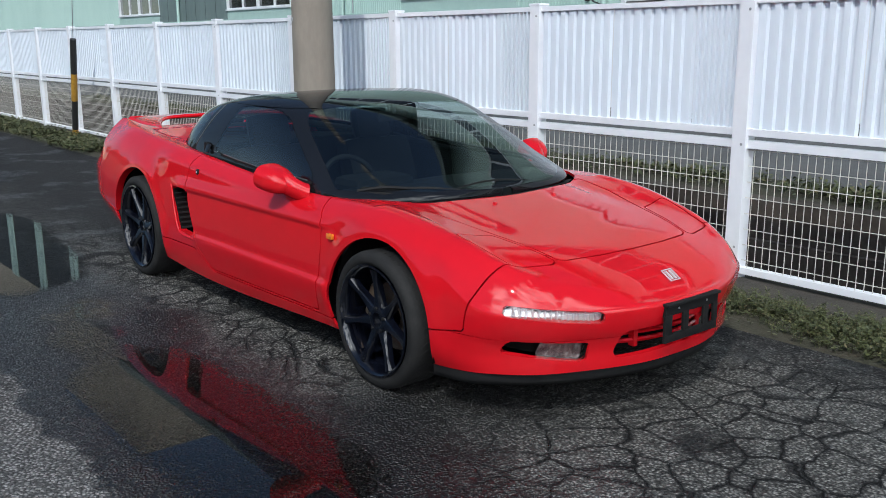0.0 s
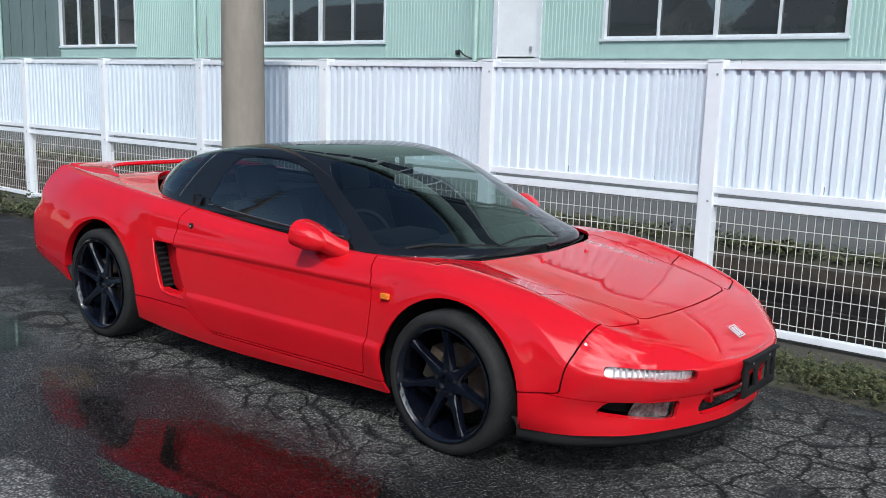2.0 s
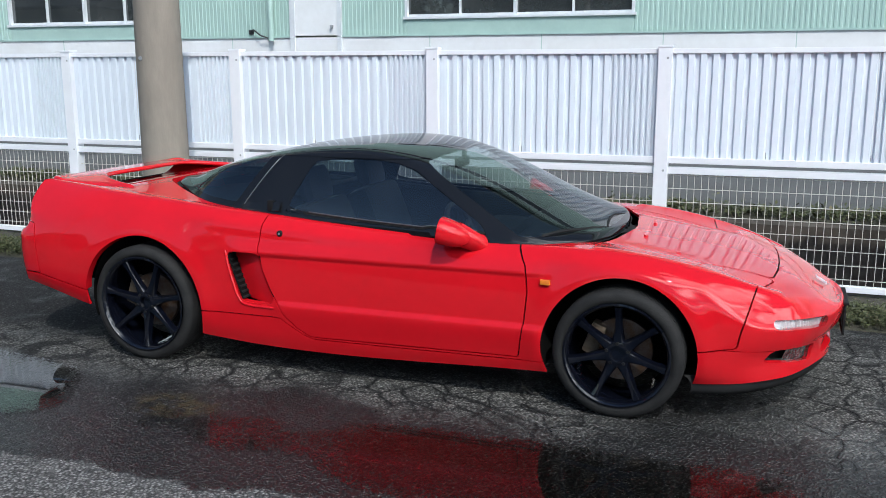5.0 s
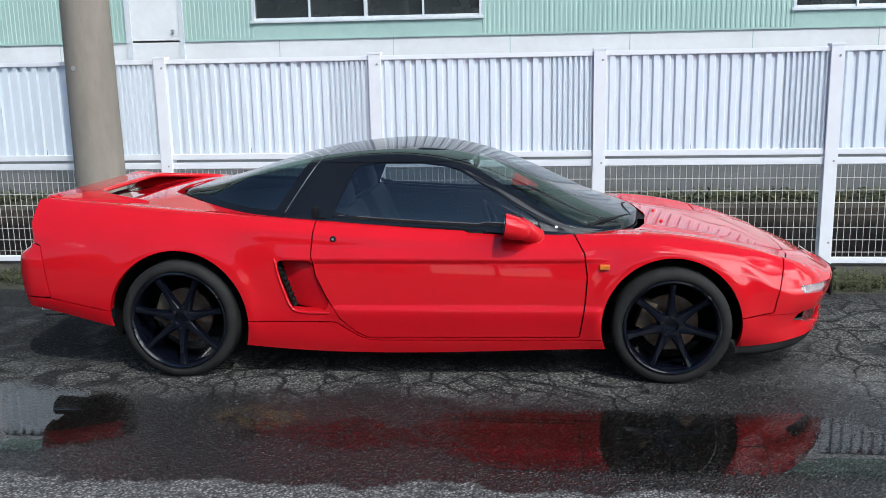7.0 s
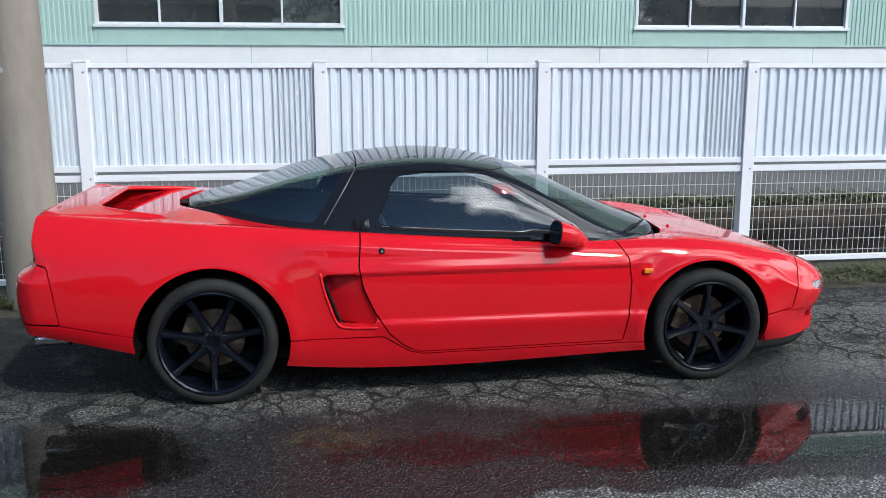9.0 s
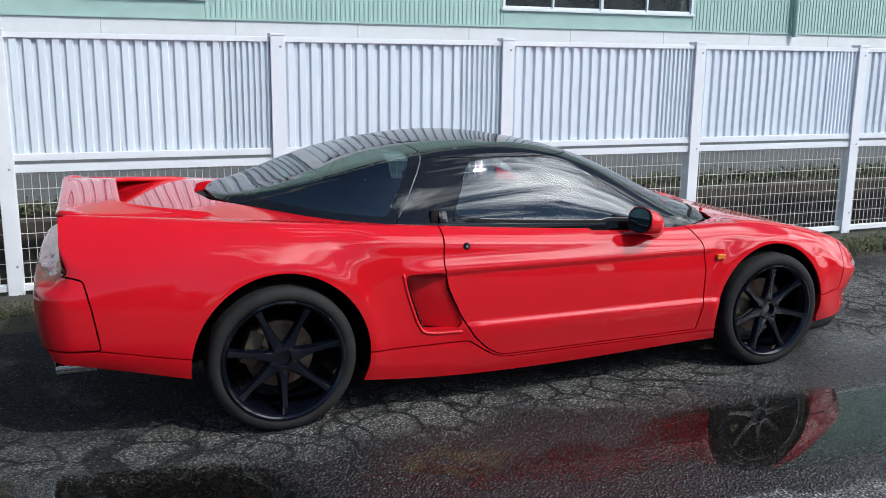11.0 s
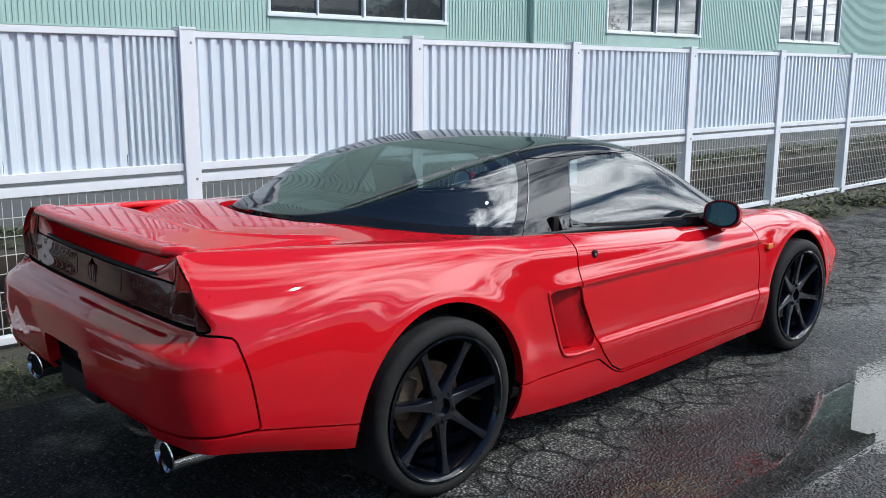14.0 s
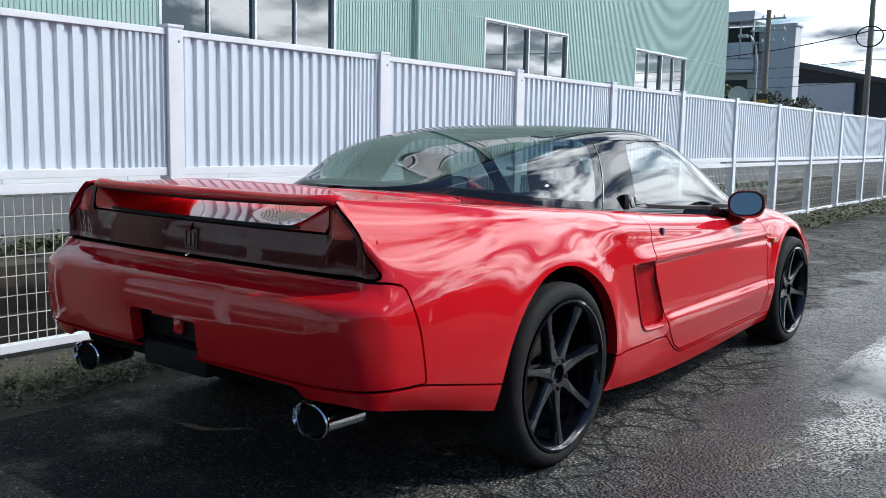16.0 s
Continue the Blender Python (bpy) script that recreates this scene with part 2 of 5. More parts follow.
def box(bm, x0, x1, y0, y1, z0, z1, bevel=0.0):
    made = bmesh.ops.create_cube(bm, size=1.0)["verts"]
    for v in made:
        v.co = Vector(((x0 + x1) / 2 + v.co.x * (x1 - x0), (y0 + y1) / 2 + v.co.y * (y1 - y0), (z0 + z1) / 2 + v.co.z * (z1 - z0)))
    if bevel:
        bmesh.ops.bevel(bm, geom=list({e for v in made for e in v.link_edges}), offset=bevel, segments=2, affect="EDGES", profile=0.6)
    return bm


def boxed(x0, x1, y0, y1, z0, z1, bevel=0.0):
    return box(bmesh.new(), x0, x1, y0, y1, z0, z1, bevel)


def tube(bm, pts, radius, sides=8, caps=True):
    """A round bar along a line of points; radius is one number or one for each point."""
    pts = [Vector(p) for p in pts]
    rings = []
    for i, p in enumerate(pts):
        d = (pts[min(i + 1, len(pts) - 1)] - pts[max(i - 1, 0)]).normalized()
        a = d.cross(Vector((0, 0, 1)) if abs(d.z) < 0.9 else Vector((1, 0, 0))).normalized()
        b = d.cross(a)
        r = radius[i] if isinstance(radius, (list, tuple)) else radius
        rings.append([bm.verts.new(p + r * (math.cos(k * math.tau / sides) * a + math.sin(k * math.tau / sides) * b)) for k in range(sides)])
    for r0, r1 in zip(rings, rings[1:]):
        for k in range(sides):
            bm.faces.new((r0[k], r0[(k + 1) % sides], r1[(k + 1) % sides], r1[k]))
    if caps:
        bm.faces.new(rings[0])
        bm.faces.new(rings[-1])
    return bm


def lathe(bm, profile, sides=48, centre=(0, 0, 0), closed=False):
    """Turns a profile of (radius, y) about the y axis."""
    rings = []
    for r, y in profile:
        rings.append([bm.verts.new((centre[0] + r * math.cos(k * math.tau / sides), centre[1] + y, centre[2] + r * math.sin(k * math.tau / sides))) for k in range(sides)])
    pairs = list(zip(rings, rings[1:])) + ([(rings[-1], rings[0])] if closed else [])
    for r0, r1 in pairs:
        for k in range(sides):
            bm.faces.new((r0[k], r0[(k + 1) % sides], r1[(k + 1) % sides], r1[k]))
    return bm


def prism(bm, outline, place, depth):
    """Extrudes a 2D outline; place maps (a, b, c) to a point, c runs from 0 to depth."""
    lo = [bm.verts.new(place(a, b, 0)) for a, b in outline]
    hi = [bm.verts.new(place(a, b, depth)) for a, b in outline]
    bm.faces.new(lo)
    bm.faces.new(hi[::-1])
    n = len(outline)
    for k in range(n):
        bm.faces.new((lo[k], lo[(k + 1) % n], hi[(k + 1) % n], hi[k]))
    return bm


def thing(name, label, category, group="", at=(0, 0, 0)):
    ob = new(name)
    ob.location = at
    return tagged(ob, label, category, group)


def curve_at(table, q):
    """A smooth curve through the pairs of a table, at q (numbers or an array)."""
    xs, ys = np.array([a for a, _ in table], float), np.array([b for _, b in table], float)
    if xs[0] > xs[-1]:
        xs, ys = xs[::-1], ys[::-1]
    m = np.gradient(ys, xs)
    q = np.clip(q, xs[0], xs[-1])
    i = np.clip(np.searchsorted(xs, q, side="right") - 1, 0, len(xs) - 2)
    h = xs[i + 1] - xs[i]
    t = (q - xs[i]) / h
    return (ys[i] * (2 * t ** 3 - 3 * t ** 2 + 1) + m[i] * h * (t ** 3 - 2 * t ** 2 + t)
            + ys[i + 1] * (3 * t ** 2 - 2 * t ** 3) + m[i + 1] * h * (t ** 3 - t ** 2))


def smooth01(q, a, b):
    t = np.clip((q - a) / (b - a), 0, 1)
    return t * t * (3 - 2 * t)


def spline(points, n):
    """n points, evenly spaced, on a smooth line through the given ones."""
    p = np.array(points, float)
    d = np.concatenate(([0], np.cumsum(np.linalg.norm(np.diff(p, axis=0), axis=1))))
    fine = np.linspace(0, d[-1], 1200)
    c = np.stack([curve_at(list(zip(d, p[:, k])), fine) for k in range(p.shape[1])], 1)
    e = np.concatenate(([0], np.cumsum(np.linalg.norm(np.diff(c, axis=0), axis=1))))
    w = np.linspace(0, e[-1], n)
    return np.stack([np.interp(w, e, c[:, k]) for k in range(p.shape[1])], 1)


def polygon_distance(a, b, outline, rounding=0.0):
    """Signed distance (negative inside) of points (a, b) to a closed outline with rounded corners."""
    p = np.array(outline, float)
    if rounding:
        centre_sign = np.sign(np.sum(p[:, 0] * np.roll(p[:, 1], -1) - np.roll(p[:, 0], -1) * p[:, 1]))
        e = np.roll(p, -1, 0) - p
        nrm = centre_sign * np.stack([-e[:, 1], e[:, 0]], 1) / np.linalg.norm(e, axis=1)[:, None]
        q = []
        for k in range(len(p)):
            n0, n1 = nrm[k - 1], nrm[k]
            q.append(p[k] + rounding * (n0 + n1) / max(0.25, 1 + float(n0 @ n1)))
        p = np.array(q)
    best = np.full(a.shape, 1e9)
    inside = np.zeros(a.shape, bool)
    for k in range(len(p)):
        (x0, y0), (x1, y1) = p[k], p[(k + 1) % len(p)]
        ex, ey = x1 - x0, y1 - y0
        t = np.clip(((a - x0) * ex + (b - y0) * ey) / (ex * ex + ey * ey + 1e-12), 0, 1)
        best = np.minimum(best, np.hypot(a - x0 - t * ex, b - y0 - t * ey))
        cross = ((y0 > b) != (y1 > b)) & (a < ex * (b - y0) / (ey if abs(ey) > 1e-12 else 1e-12) + x0)
        inside ^= cross
    return np.where(inside, -best, best) - rounding


class Skin:
    """A surface with a normal for each point, that can be cut along any signed field."""

    def __init__(self, verts, faces):
        self.v, self.f = verts, faces

    def grid(points):
        """From an (m, n, 3) array of points."""
        m, n, _ = points.shape
        du, dv = np.gradient(points, axis=0), np.gradient(points, axis=1)
        nrm = np.cross(du, dv)
        nrm /= np.maximum(np.linalg.norm(nrm, axis=2, keepdims=True), 1e-9)
        v = np.concatenate((points, nrm), 2).reshape(-1, 6)
        f = [(i * n + j, (i + 1) * n + j, (i + 1) * n + j + 1, i * n + j + 1) for i in range(m - 1) for j in range(n - 1)]
        return Skin(v, f)

    def cut(self, field, gap=0.0):
        """Two skins: where field < -gap, and where it is > gap. field takes arrays x, s, z."""
        g = field(self.v[:, 0], self.v[:, 1], self.v[:, 2])
        return self.keep(g + gap), self.keep(gap - g)

    def keep(self, g):
        """The part with g < 0."""
        verts, made, faces = list(self.v), {}, []
        neg = g < 0
        for f in self.f:
            c = sum(bool(neg[i]) for i in f)
            if c == len(f):
                faces.append(f)
            elif c:
                out = []
                for i, j in zip(f, f[1:] + f[:1]):
                    if neg[i]:
                        out.append(i)
                    if neg[i] != neg[j]:
                        k = (min(i, j), max(i, j))
                        if k not in made:
                            t = g[k[0]] / (g[k[0]] - g[k[1]])
                            made[k] = len(verts)
                            verts.append(self.v[k[0]] * (1 - t) + self.v[k[1]] * t)
                        if not out or out[-1] != made[k]:
                            out.append(made[k])
                if len(out) > 2:
                    faces.append(tuple(out))
        used = sorted({i for f in faces for i in f})
        new_at = {o: k for k, o in enumerate(used)}
        return Skin(np.array([verts[i] for i in used]).reshape(-1, 6), [tuple(new_at[i] for i in f) for f in faces])

    def renormal(self):
        """Normals anew from the faces."""
        n = np.zeros((len(self.v), 3))
        for f in self.f:
            a, b, c = self.v[f[0], :3], self.v[f[1], :3], self.v[f[2], :3]
            k = np.cross(b - a, c - a)
            for i in f:
                n[i] += k
        self.v[:, 3:] = n / np.maximum(np.linalg.norm(n, axis=1, keepdims=True), 1e-12)
        return self

    def shifted(self, d):
        v = self.v.copy()
        v[:, :3] += d * v[:, 3:]
        return Skin(v, self.f)

    def object(self, name, mat, parent, side=1, lip=0.012, both=False, label=""):
        """side: 1 as it is, -1 mirrored, in y. both: the two halves in one mesh. lip: how far the edges turn inward."""
        if not self.f:
            return None
        verts, nrms, faces = [], [], []
        for sgn in ((1, -1) if both else (side,)):
            v = self.v.copy()
            v[:, 1] *= sgn
            v[:, 4] *= sgn
            base = len(verts)
            fs = [f if sgn == 1 else f[::-1] for f in self.f]
            faces += [tuple(base + i for i in f) for f in fs]
            nn = v[:, 3:] / np.maximum(np.linalg.norm(v[:, 3:], axis=1, keepdims=True), 1e-9)
            verts += [tuple(p) for p in v[:, :3]]
            nrms += [tuple(p) for p in nn]
            if lip:
                edges = {}
                for f in fs:
                    for i, j in zip(f, f[1:] + f[:1]):
                        edges[(i, j)] = 1
                for (i, j) in edges:
                    if (j, i) in edges or (both and abs(v[i, 1]) < 1e-6 and abs(v[j, 1]) < 1e-6):
                        continue
                    a, b = v[i, :3], v[j, :3]
                    na, nb = nn[i], nn[j]
                    side_n = np.cross(b - a, na)
                    ln = np.linalg.norm(side_n)
                    if ln < 1e-9:
                        continue
                    side_n /= ln
                    k = len(verts)
                    verts += [tuple(a), tuple(b), tuple(b - lip * nb), tuple(a - lip * na)]
                    nrms += [tuple(side_n)] * 4
                    faces.append((k + 1, k, k + 3, k + 2))
        me = bpy.data.meshes.new(name)
        me.from_pydata(verts, [], faces)
        me.polygons.foreach_set("use_smooth", [True] * len(me.polygons))
        me.update()
        me.normals_split_custom_set_from_vertices(nrms)
        return part(name, me, mat, parent, label)

# ------------------------------------------------------------------ ground
def height_sheet(name, outline_yz, x0, x1, mats, parent=None):
    """A strip swept along x from a profile in y and z; mats gives the material of each span."""
    me = bpy.data.meshes.new(name)
    xs = [x0, -60, -30, -15, -8, -4, 0, 4, 8, 15, 30, 60, x1]
    n = len(outline_yz)
    me.from_pydata([(x, y, z) for x in xs for y, z in outline_yz], [],
                   [(i * n + j, (i + 1) * n + j, (i + 1) * n + j + 1, i * n + j + 1) for i in range(len(xs) - 1) for j in range(n - 1)])
    for m in dict.fromkeys(mats):
        me.materials.append(m)
    order = list(dict.fromkeys(mats))
    me.polygons.foreach_set("material_index", [order.index(mats[j]) for i in range(len(xs) - 1) for j in range(n - 1)])
    return part(name, me, None, parent)


def asphalt_material():
    """Worn asphalt: stone grain, alligator cracks, dark damp band, pale cement patch on the roadside."""
    m = bpy.data.materials.new("asphalt")
    m.use_nodes = True
    t = m.node_tree
    L = t.links.new
    b = t.nodes["Principled BSDF"]
    geo = node(t, "NewGeometry")
    sep = node(t, "SeparateXYZ")
    L(geo.outputs["Position"], sep.inputs[0])

    def noise_at(scale, detail=4.0, rough=0.6, vec=None):
        n = node(t, "TexNoise", Scale=scale, Detail=detail, Roughness=rough)
        L(vec or geo.outputs["Position"], n.inputs["Vector"])
        return n.outputs["Fac"]

    def rng(val, a, b_, c=0.0, d=1.0):
        n = node(t, "MapRange", From_Min=a, From_Max=b_, To_Min=c, To_Max=d)
        L(val, n.inputs["Value"])
        return n.outputs[0]

    def op(kind, p, q):
        n = node(t, "Math")
        n.operation = kind
        for i, v in enumerate((p, q)):
            if isinstance(v, (int, float)):
                n.inputs[i].default_value = v
            else:
                L(v, n.inputs[i])
        return n.outputs[0]

    def mix(fac, p, q):
        n = node(t, "Mix")
        n.data_type = "RGBA"
        L(fac, n.inputs["Factor"])
        for k, v in (("A", p), ("B", q)):
            if isinstance(v, tuple):
                n.inputs[k].default_value = (*v, 1)
            else:
                L(v, n.inputs[k])
        return n.outputs["Result"]

    y = sep.outputs["Y"]
    wobble = op("MULTIPLY", op("SUBTRACT", noise_at(1.1, 6.0), 0.5), 1.2)
    yy = op("ADD", y, wobble)
    # stone grain: each stone its own shade, tar between them
    vor = node(t, "TexVoronoi", Scale=82.0)
    L(geo.outputs["Position"], vor.inputs["Vector"])
    grain = rng(vor.outputs["Distance"], 0.25, 0.62)
    stone = node(t, "SeparateColor")
    L(vor.outputs["Color"], stone.inputs[0])
    speck = rng(stone.outputs[0], 0.93, 0.99)
    dry = mix(noise_at(2.2, 6.0), (0.026, 0.026, 0.027), (0.050, 0.049, 0.0475))
    damp = mix(noise_at(5.0, 5.0), (0.009, 0.009, 0.0093), (0.015, 0.0148, 0.0145))
    x = sep.outputs["X"]
    band = op("MULTIPLY", rng(op("SUBTRACT", yy, rng(x, 0.6, 1.5, 0.0, 0.5)), -0.98, -1.10), rng(yy, -2.6, -2.3))
    band2 = op("MULTIPLY", rng(noise_at(1.7, 6.0), 0.52, 0.62), 0.75)
    wet = op("MAXIMUM", band, band2)
    col = mix(wet, dry, damp)
    # crazed surface: worn pale islands with dark tarry joints, along the wheel line and before the car
    warp = node(t, "TexNoise", Scale=3.0, Detail=5.0)
    L(geo.outputs["Position"], warp.inputs["Vector"])
    wv = node(t, "VectorMath")
    wv.operation = "MULTIPLY_ADD"
    L(warp.outputs["Color"], wv.inputs[0])
    wv.inputs[1].default_value = (0.24, 0.24, 0.0)
    L(geo.outputs["Position"], wv.inputs[2])
    cr = node(t, "TexVoronoi", Scale=5.0)
    cr.feature = "DISTANCE_TO_EDGE"
    L(wv.outputs[0], cr.inputs["Vector"])
    x = sep.outputs["X"]
    line = op("MULTIPLY", rng(op("ABSOLUTE", op("ADD", yy, 0.80), 0.0), 0.40, 0.10), rng(x, 1.5, 0.9))
    apron = op("MULTIPLY", rng(op("ADD", x, wobble), 1.6, 2.3), op("MULTIPLY", rng(yy, -1.05, -0.75), rng(yy, 1.1, 0.5)))
    zone = op("MAXIMUM", line, apron)
    ragged = op("ADD", cr.outputs["Distance"], op("MULTIPLY", op("SUBTRACT", noise_at(9.0, 6.0, 0.7), 0.5), 0.16))
    pale = op("MULTIPLY", rng(x, -3.2, -1.4, 0.25, 1.0), op("MULTIPLY", op("MULTIPLY", rng(ragged, 0.02, 0.07), zone), rng(noise_at(1.9, 5.0), 0.33, 0.45)))
    col = mix(op("MULTIPLY", pale, 0.95), col, mix(noise_at(14.0, 5.0), (0.15, 0.147, 0.137), (0.25, 0.243, 0.225)))
    where = op("MULTIPLY", op("MAXIMUM", zone, op("MULTIPLY", rng(y, -0.9, -0.6), 0.18)), rng(y, 2.2, 1.2))
    crack = op("MULTIPLY", op("MULTIPLY", rng(cr.outputs["Distance"], 0.017, 0.005), where), rng(x, -1.2, 2.2, 0.40, 0.9))
    col = mix(crack, col, (0.008, 0.008, 0.008))
    # the cement edge on the roadside
    edge = rng(op("ADD", y, op("MULTIPLY", op("SUBTRACT", noise_at(2.6, 7.0, 0.7), 0.5), 0.5)), -2.03, -2.06)
    cement = mix(noise_at(7.0, 8.0, 0.7), (0.16, 0.16, 0.155), (0.30, 0.29, 0.28))
    stain = op("MULTIPLY", rng(noise_at(1.9, 6.0, 0.7), 0.60, 0.64), 0.8)
    cement = mix(stain, cement, (0.05, 0.05, 0.05))
    col = mix(edge, col, cement)
    vary = node(t, "HueSaturation")
    L(rng(stone.outputs[1], 0.0, 1.0, 0.28, 1.5), vary.inputs["Value"])
    L(col, vary.inputs["Color"])
    col = mix(op("MULTIPLY", grain, 0.75), vary.outputs["Color"], (0.007, 0.007, 0.007))
    col = mix(op("MULTIPLY", op("MULTIPLY", speck, op("SUBTRACT", 1.0, grain)), 0.7), col, (0.20, 0.195, 0.19))
    # wet leaf mould at the end of the puddle
    mx, my = op("MULTIPLY", op("ADD", x, 0.70), 0.62), op("ADD", y, 1.37)
    far = op("ADD", op("MULTIPLY", mx, mx), op("MULTIPLY", my, my))
    mould = op("MULTIPLY", rng(far, 0.030, 0.008), rng(noise_at(13.0, 6.0, 0.7), 0.44, 0.54))
    col = mix(op("MULTIPLY", mould, 0.85), col, mix(noise_at(30.0, 3.0), (0.025, 0.019, 0.009), (0.065, 0.048, 0.016)))
    L(col, b.inputs["Base Color"])
    ro = op("SUBTRACT", 0.85, op("MULTIPLY", wet, op("MULTIPLY", op("SUBTRACT", 1.0, edge), rng(stone.outputs[2], 0.0, 1.0, 0.25, 0.58))))
    L(ro, b.inputs["Roughness"])
    L(op("ADD", op("MULTIPLY", wet, 0.25), 0.2), b.inputs["Specular IOR Level"])
    bp = node(t, "Bump", Strength=1.0, Distance=0.008)
    hgt = op("SUBTRACT", op("MULTIPLY", op("SUBTRACT", 1.0, grain), 0.8), op("MULTIPLY", crack, 2.0))
    L(hgt, bp.inputs["Height"])
    L(bp.outputs["Normal"], b.inputs["Normal"])
    return m


ASPHALT = asphalt_material()
SOIL = material("damp_soil", (0.028, 0.023, 0.018), 0.95, 0.0, (0.05, 0.042, 0.033), 6.0, 0.5, bump=0.8, bump_scale=40)
TURF = material("turf_soil", (0.028, 0.030, 0.015), 0.95, 0.0, (0.05, 0.042, 0.028), 9.0, 0.5, bump=0.8, bump_scale=50)
YARD = material("yard_asphalt", (0.06, 0.06, 0.063), 0.9, 0.0, (0.085, 0.085, 0.088), 2.0, 0.5, bump=0.3, bump_scale=60)
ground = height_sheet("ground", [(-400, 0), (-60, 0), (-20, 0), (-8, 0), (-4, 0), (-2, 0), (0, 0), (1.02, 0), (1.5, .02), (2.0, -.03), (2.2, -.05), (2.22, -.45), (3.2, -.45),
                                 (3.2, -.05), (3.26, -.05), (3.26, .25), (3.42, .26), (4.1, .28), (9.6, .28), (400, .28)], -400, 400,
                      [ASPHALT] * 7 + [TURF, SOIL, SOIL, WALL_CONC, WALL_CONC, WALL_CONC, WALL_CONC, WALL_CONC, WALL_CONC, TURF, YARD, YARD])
tagged(ground, "cracked damp grey asphalt road with a verge and a ditch", "ground", kind="structure")

# ------------------------------------------------------------------ fence
POST0, PITCH, FENCE_Y = -0.69, 1.795, 2.10
fence = thing("fence", "white metal fence, corrugated sheets above and wire mesh below", "fence")


def corrugated(width, z0, z1, pitch, depth, y=0.0):
    bm = bmesh.new()
    n = max(1, round(width / pitch))
    p = width / n
    pts = []
    for k in range(n):
        for a, d in ((0, 0), (.30, 0), (.40, depth), (.86, depth), (.96, 0)):
            pts.append((k * p + a * p, y + d))
    pts.append((width, y))
    lo, hi = [bm.verts.new((x, q, z0)) for x, q in pts], [bm.verts.new((x, q, z1)) for x, q in pts]
    for k in range(len(pts) - 1):
        bm.faces.new((lo[k], lo[k + 1], hi[k + 1], hi[k]))
    return bm


def mesh_of(bm, name, mat, smooth=0):
    me = bpy.data.meshes.new(name)
    bmesh.ops.recalc_face_normals(bm, faces=bm.faces)
    bm.to_mesh(me)
    bm.free()
    me.materials.append(mat)
    if smooth:
        me.polygons.foreach_set("use_smooth", [True] * len(me.polygons))
        me.set_sharp_from_angle(angle=radians(smooth))
    return me


def wire_panel():
    bm = bmesh.new()
    w, z0, z1 = PITCH - .09, .02, .79
    nv = round(w / .05)
    for k in range(nv + 1):
        x = w * k / nv
        box(bm, x - .0017, x + .0017, -.0017, .0017, z0, z1)
    for k in range(8):
        z = .075 + k * .1
        box(bm, 0, w, .0017, .0057, z - .002, z + .002)
    return mesh_of(bm, "mesh_panel", WIRE)


def bar_mesh(name, *dims, mat=None):
    return mesh_of(boxed(*dims), name, mat or WHITE_STEEL)


W = PITCH - .09
sheet_me = mesh_of(corrugated(W / 2.5 - .004, .905, 1.655, .0895, -.022), "sheet", WHITE_SHEET)
wire_me = wire_panel()
post_me = mesh_of(box(boxed(-.05, .05, -.05, .05, -.06, 1.70, .004), -.054, .054, -.054, .054, 1.695, 1.712, .003), "post", WHITE_STEEL)
rails = [bar_mesh("top_rail", 0, W, -.03, .03, 1.652, 1.688, .003), bar_mesh("sheet_rail", 0, W, -.03, .03, .862, .908, .003),
         bar_mesh("mesh_rail", 0, W, -.03, .03, .785, .835, .003), bar_mesh("bottom_rail", 0, W, -.03, .03, -.012, .03, .003)]
bolt_me = mesh_of(lathe(bmesh.new(), [(.001, -.055), (.006, -.055), (.009, -.051), (.009, -.048)], 10), "bolt", GREY_METAL, 40)


def piece(me, parent, x, y, z):
    ob = new(me.name, me)
    ob.parent = parent
    ob.location = (x, y, z)
    return ob


for k in range(-12, 23):
    x = POST0 + k * PITCH
    p = piece(post_me, fence, x, FENCE_Y, 0)
    if -4 <= k <= 8:
        for z in (.16, .81, 1.62):
            piece(bolt_me, p, .02, 0, z)
    x += .045
    for me in rails:
        piece(me, fence, x, FENCE_Y, 0)
    for j in range(2):
        piece(sheet_me, fence, x + j * W / 2.5, FENCE_Y + .004 * j, 0)
    half = piece(sheet_me, fence, x + 2 * W / 2.5, FENCE_Y, 0)
    half.scale = (.5, 1, 1)
    piece(wire_me, fence, x, FENCE_Y - .01, 0)

# ------------------------------------------------------------------ utility pole and guy-wire sleeve
pole = thing("utility_pole", "tall round concrete utility pole with a small round tag", "pole")
bm = tube(bmesh.new(), [(-2.73, 1.37, -.1), (-2.735, 1.37, 2.5), (-2.74, 1.37, 9.5)], [.19, .172, .12], 40)
part("shaft", bm, CONCRETE, pole, smooth=50)
bm = lathe(bmesh.new(), [(.001, -.006), (.016, -.006), (.018, 0)], 20)
bmesh.ops.transform(bm, matrix=pose(-2.78, 1.37 - .172, 1.63), verts=bm.verts)
part("tag", bm, GREY_METAL, pole)

guy = thing("guy_wire", "steel guy wire in a yellow and black striped sleeve", "guy wire")
g0, gd = Vector((-10.85, 1.83, 0)), Vector((.62, -.1, 1.5)).normalized()
part("wire", tube(bmesh.new(), [g0, g0 + gd * 8], .006, 6), GREY_METAL, guy)
for a, b, mt in ((0, .10, YELLOW), (.10, .60, BLACK_BAND), (.60, 1.06, YELLOW), (1.06, 1.62, BLACK_BAND)):
    part("sleeve", tube(bmesh.new(), [g0 + gd * a, g0 + gd * b], .048, 14), mt, guy, smooth=50)

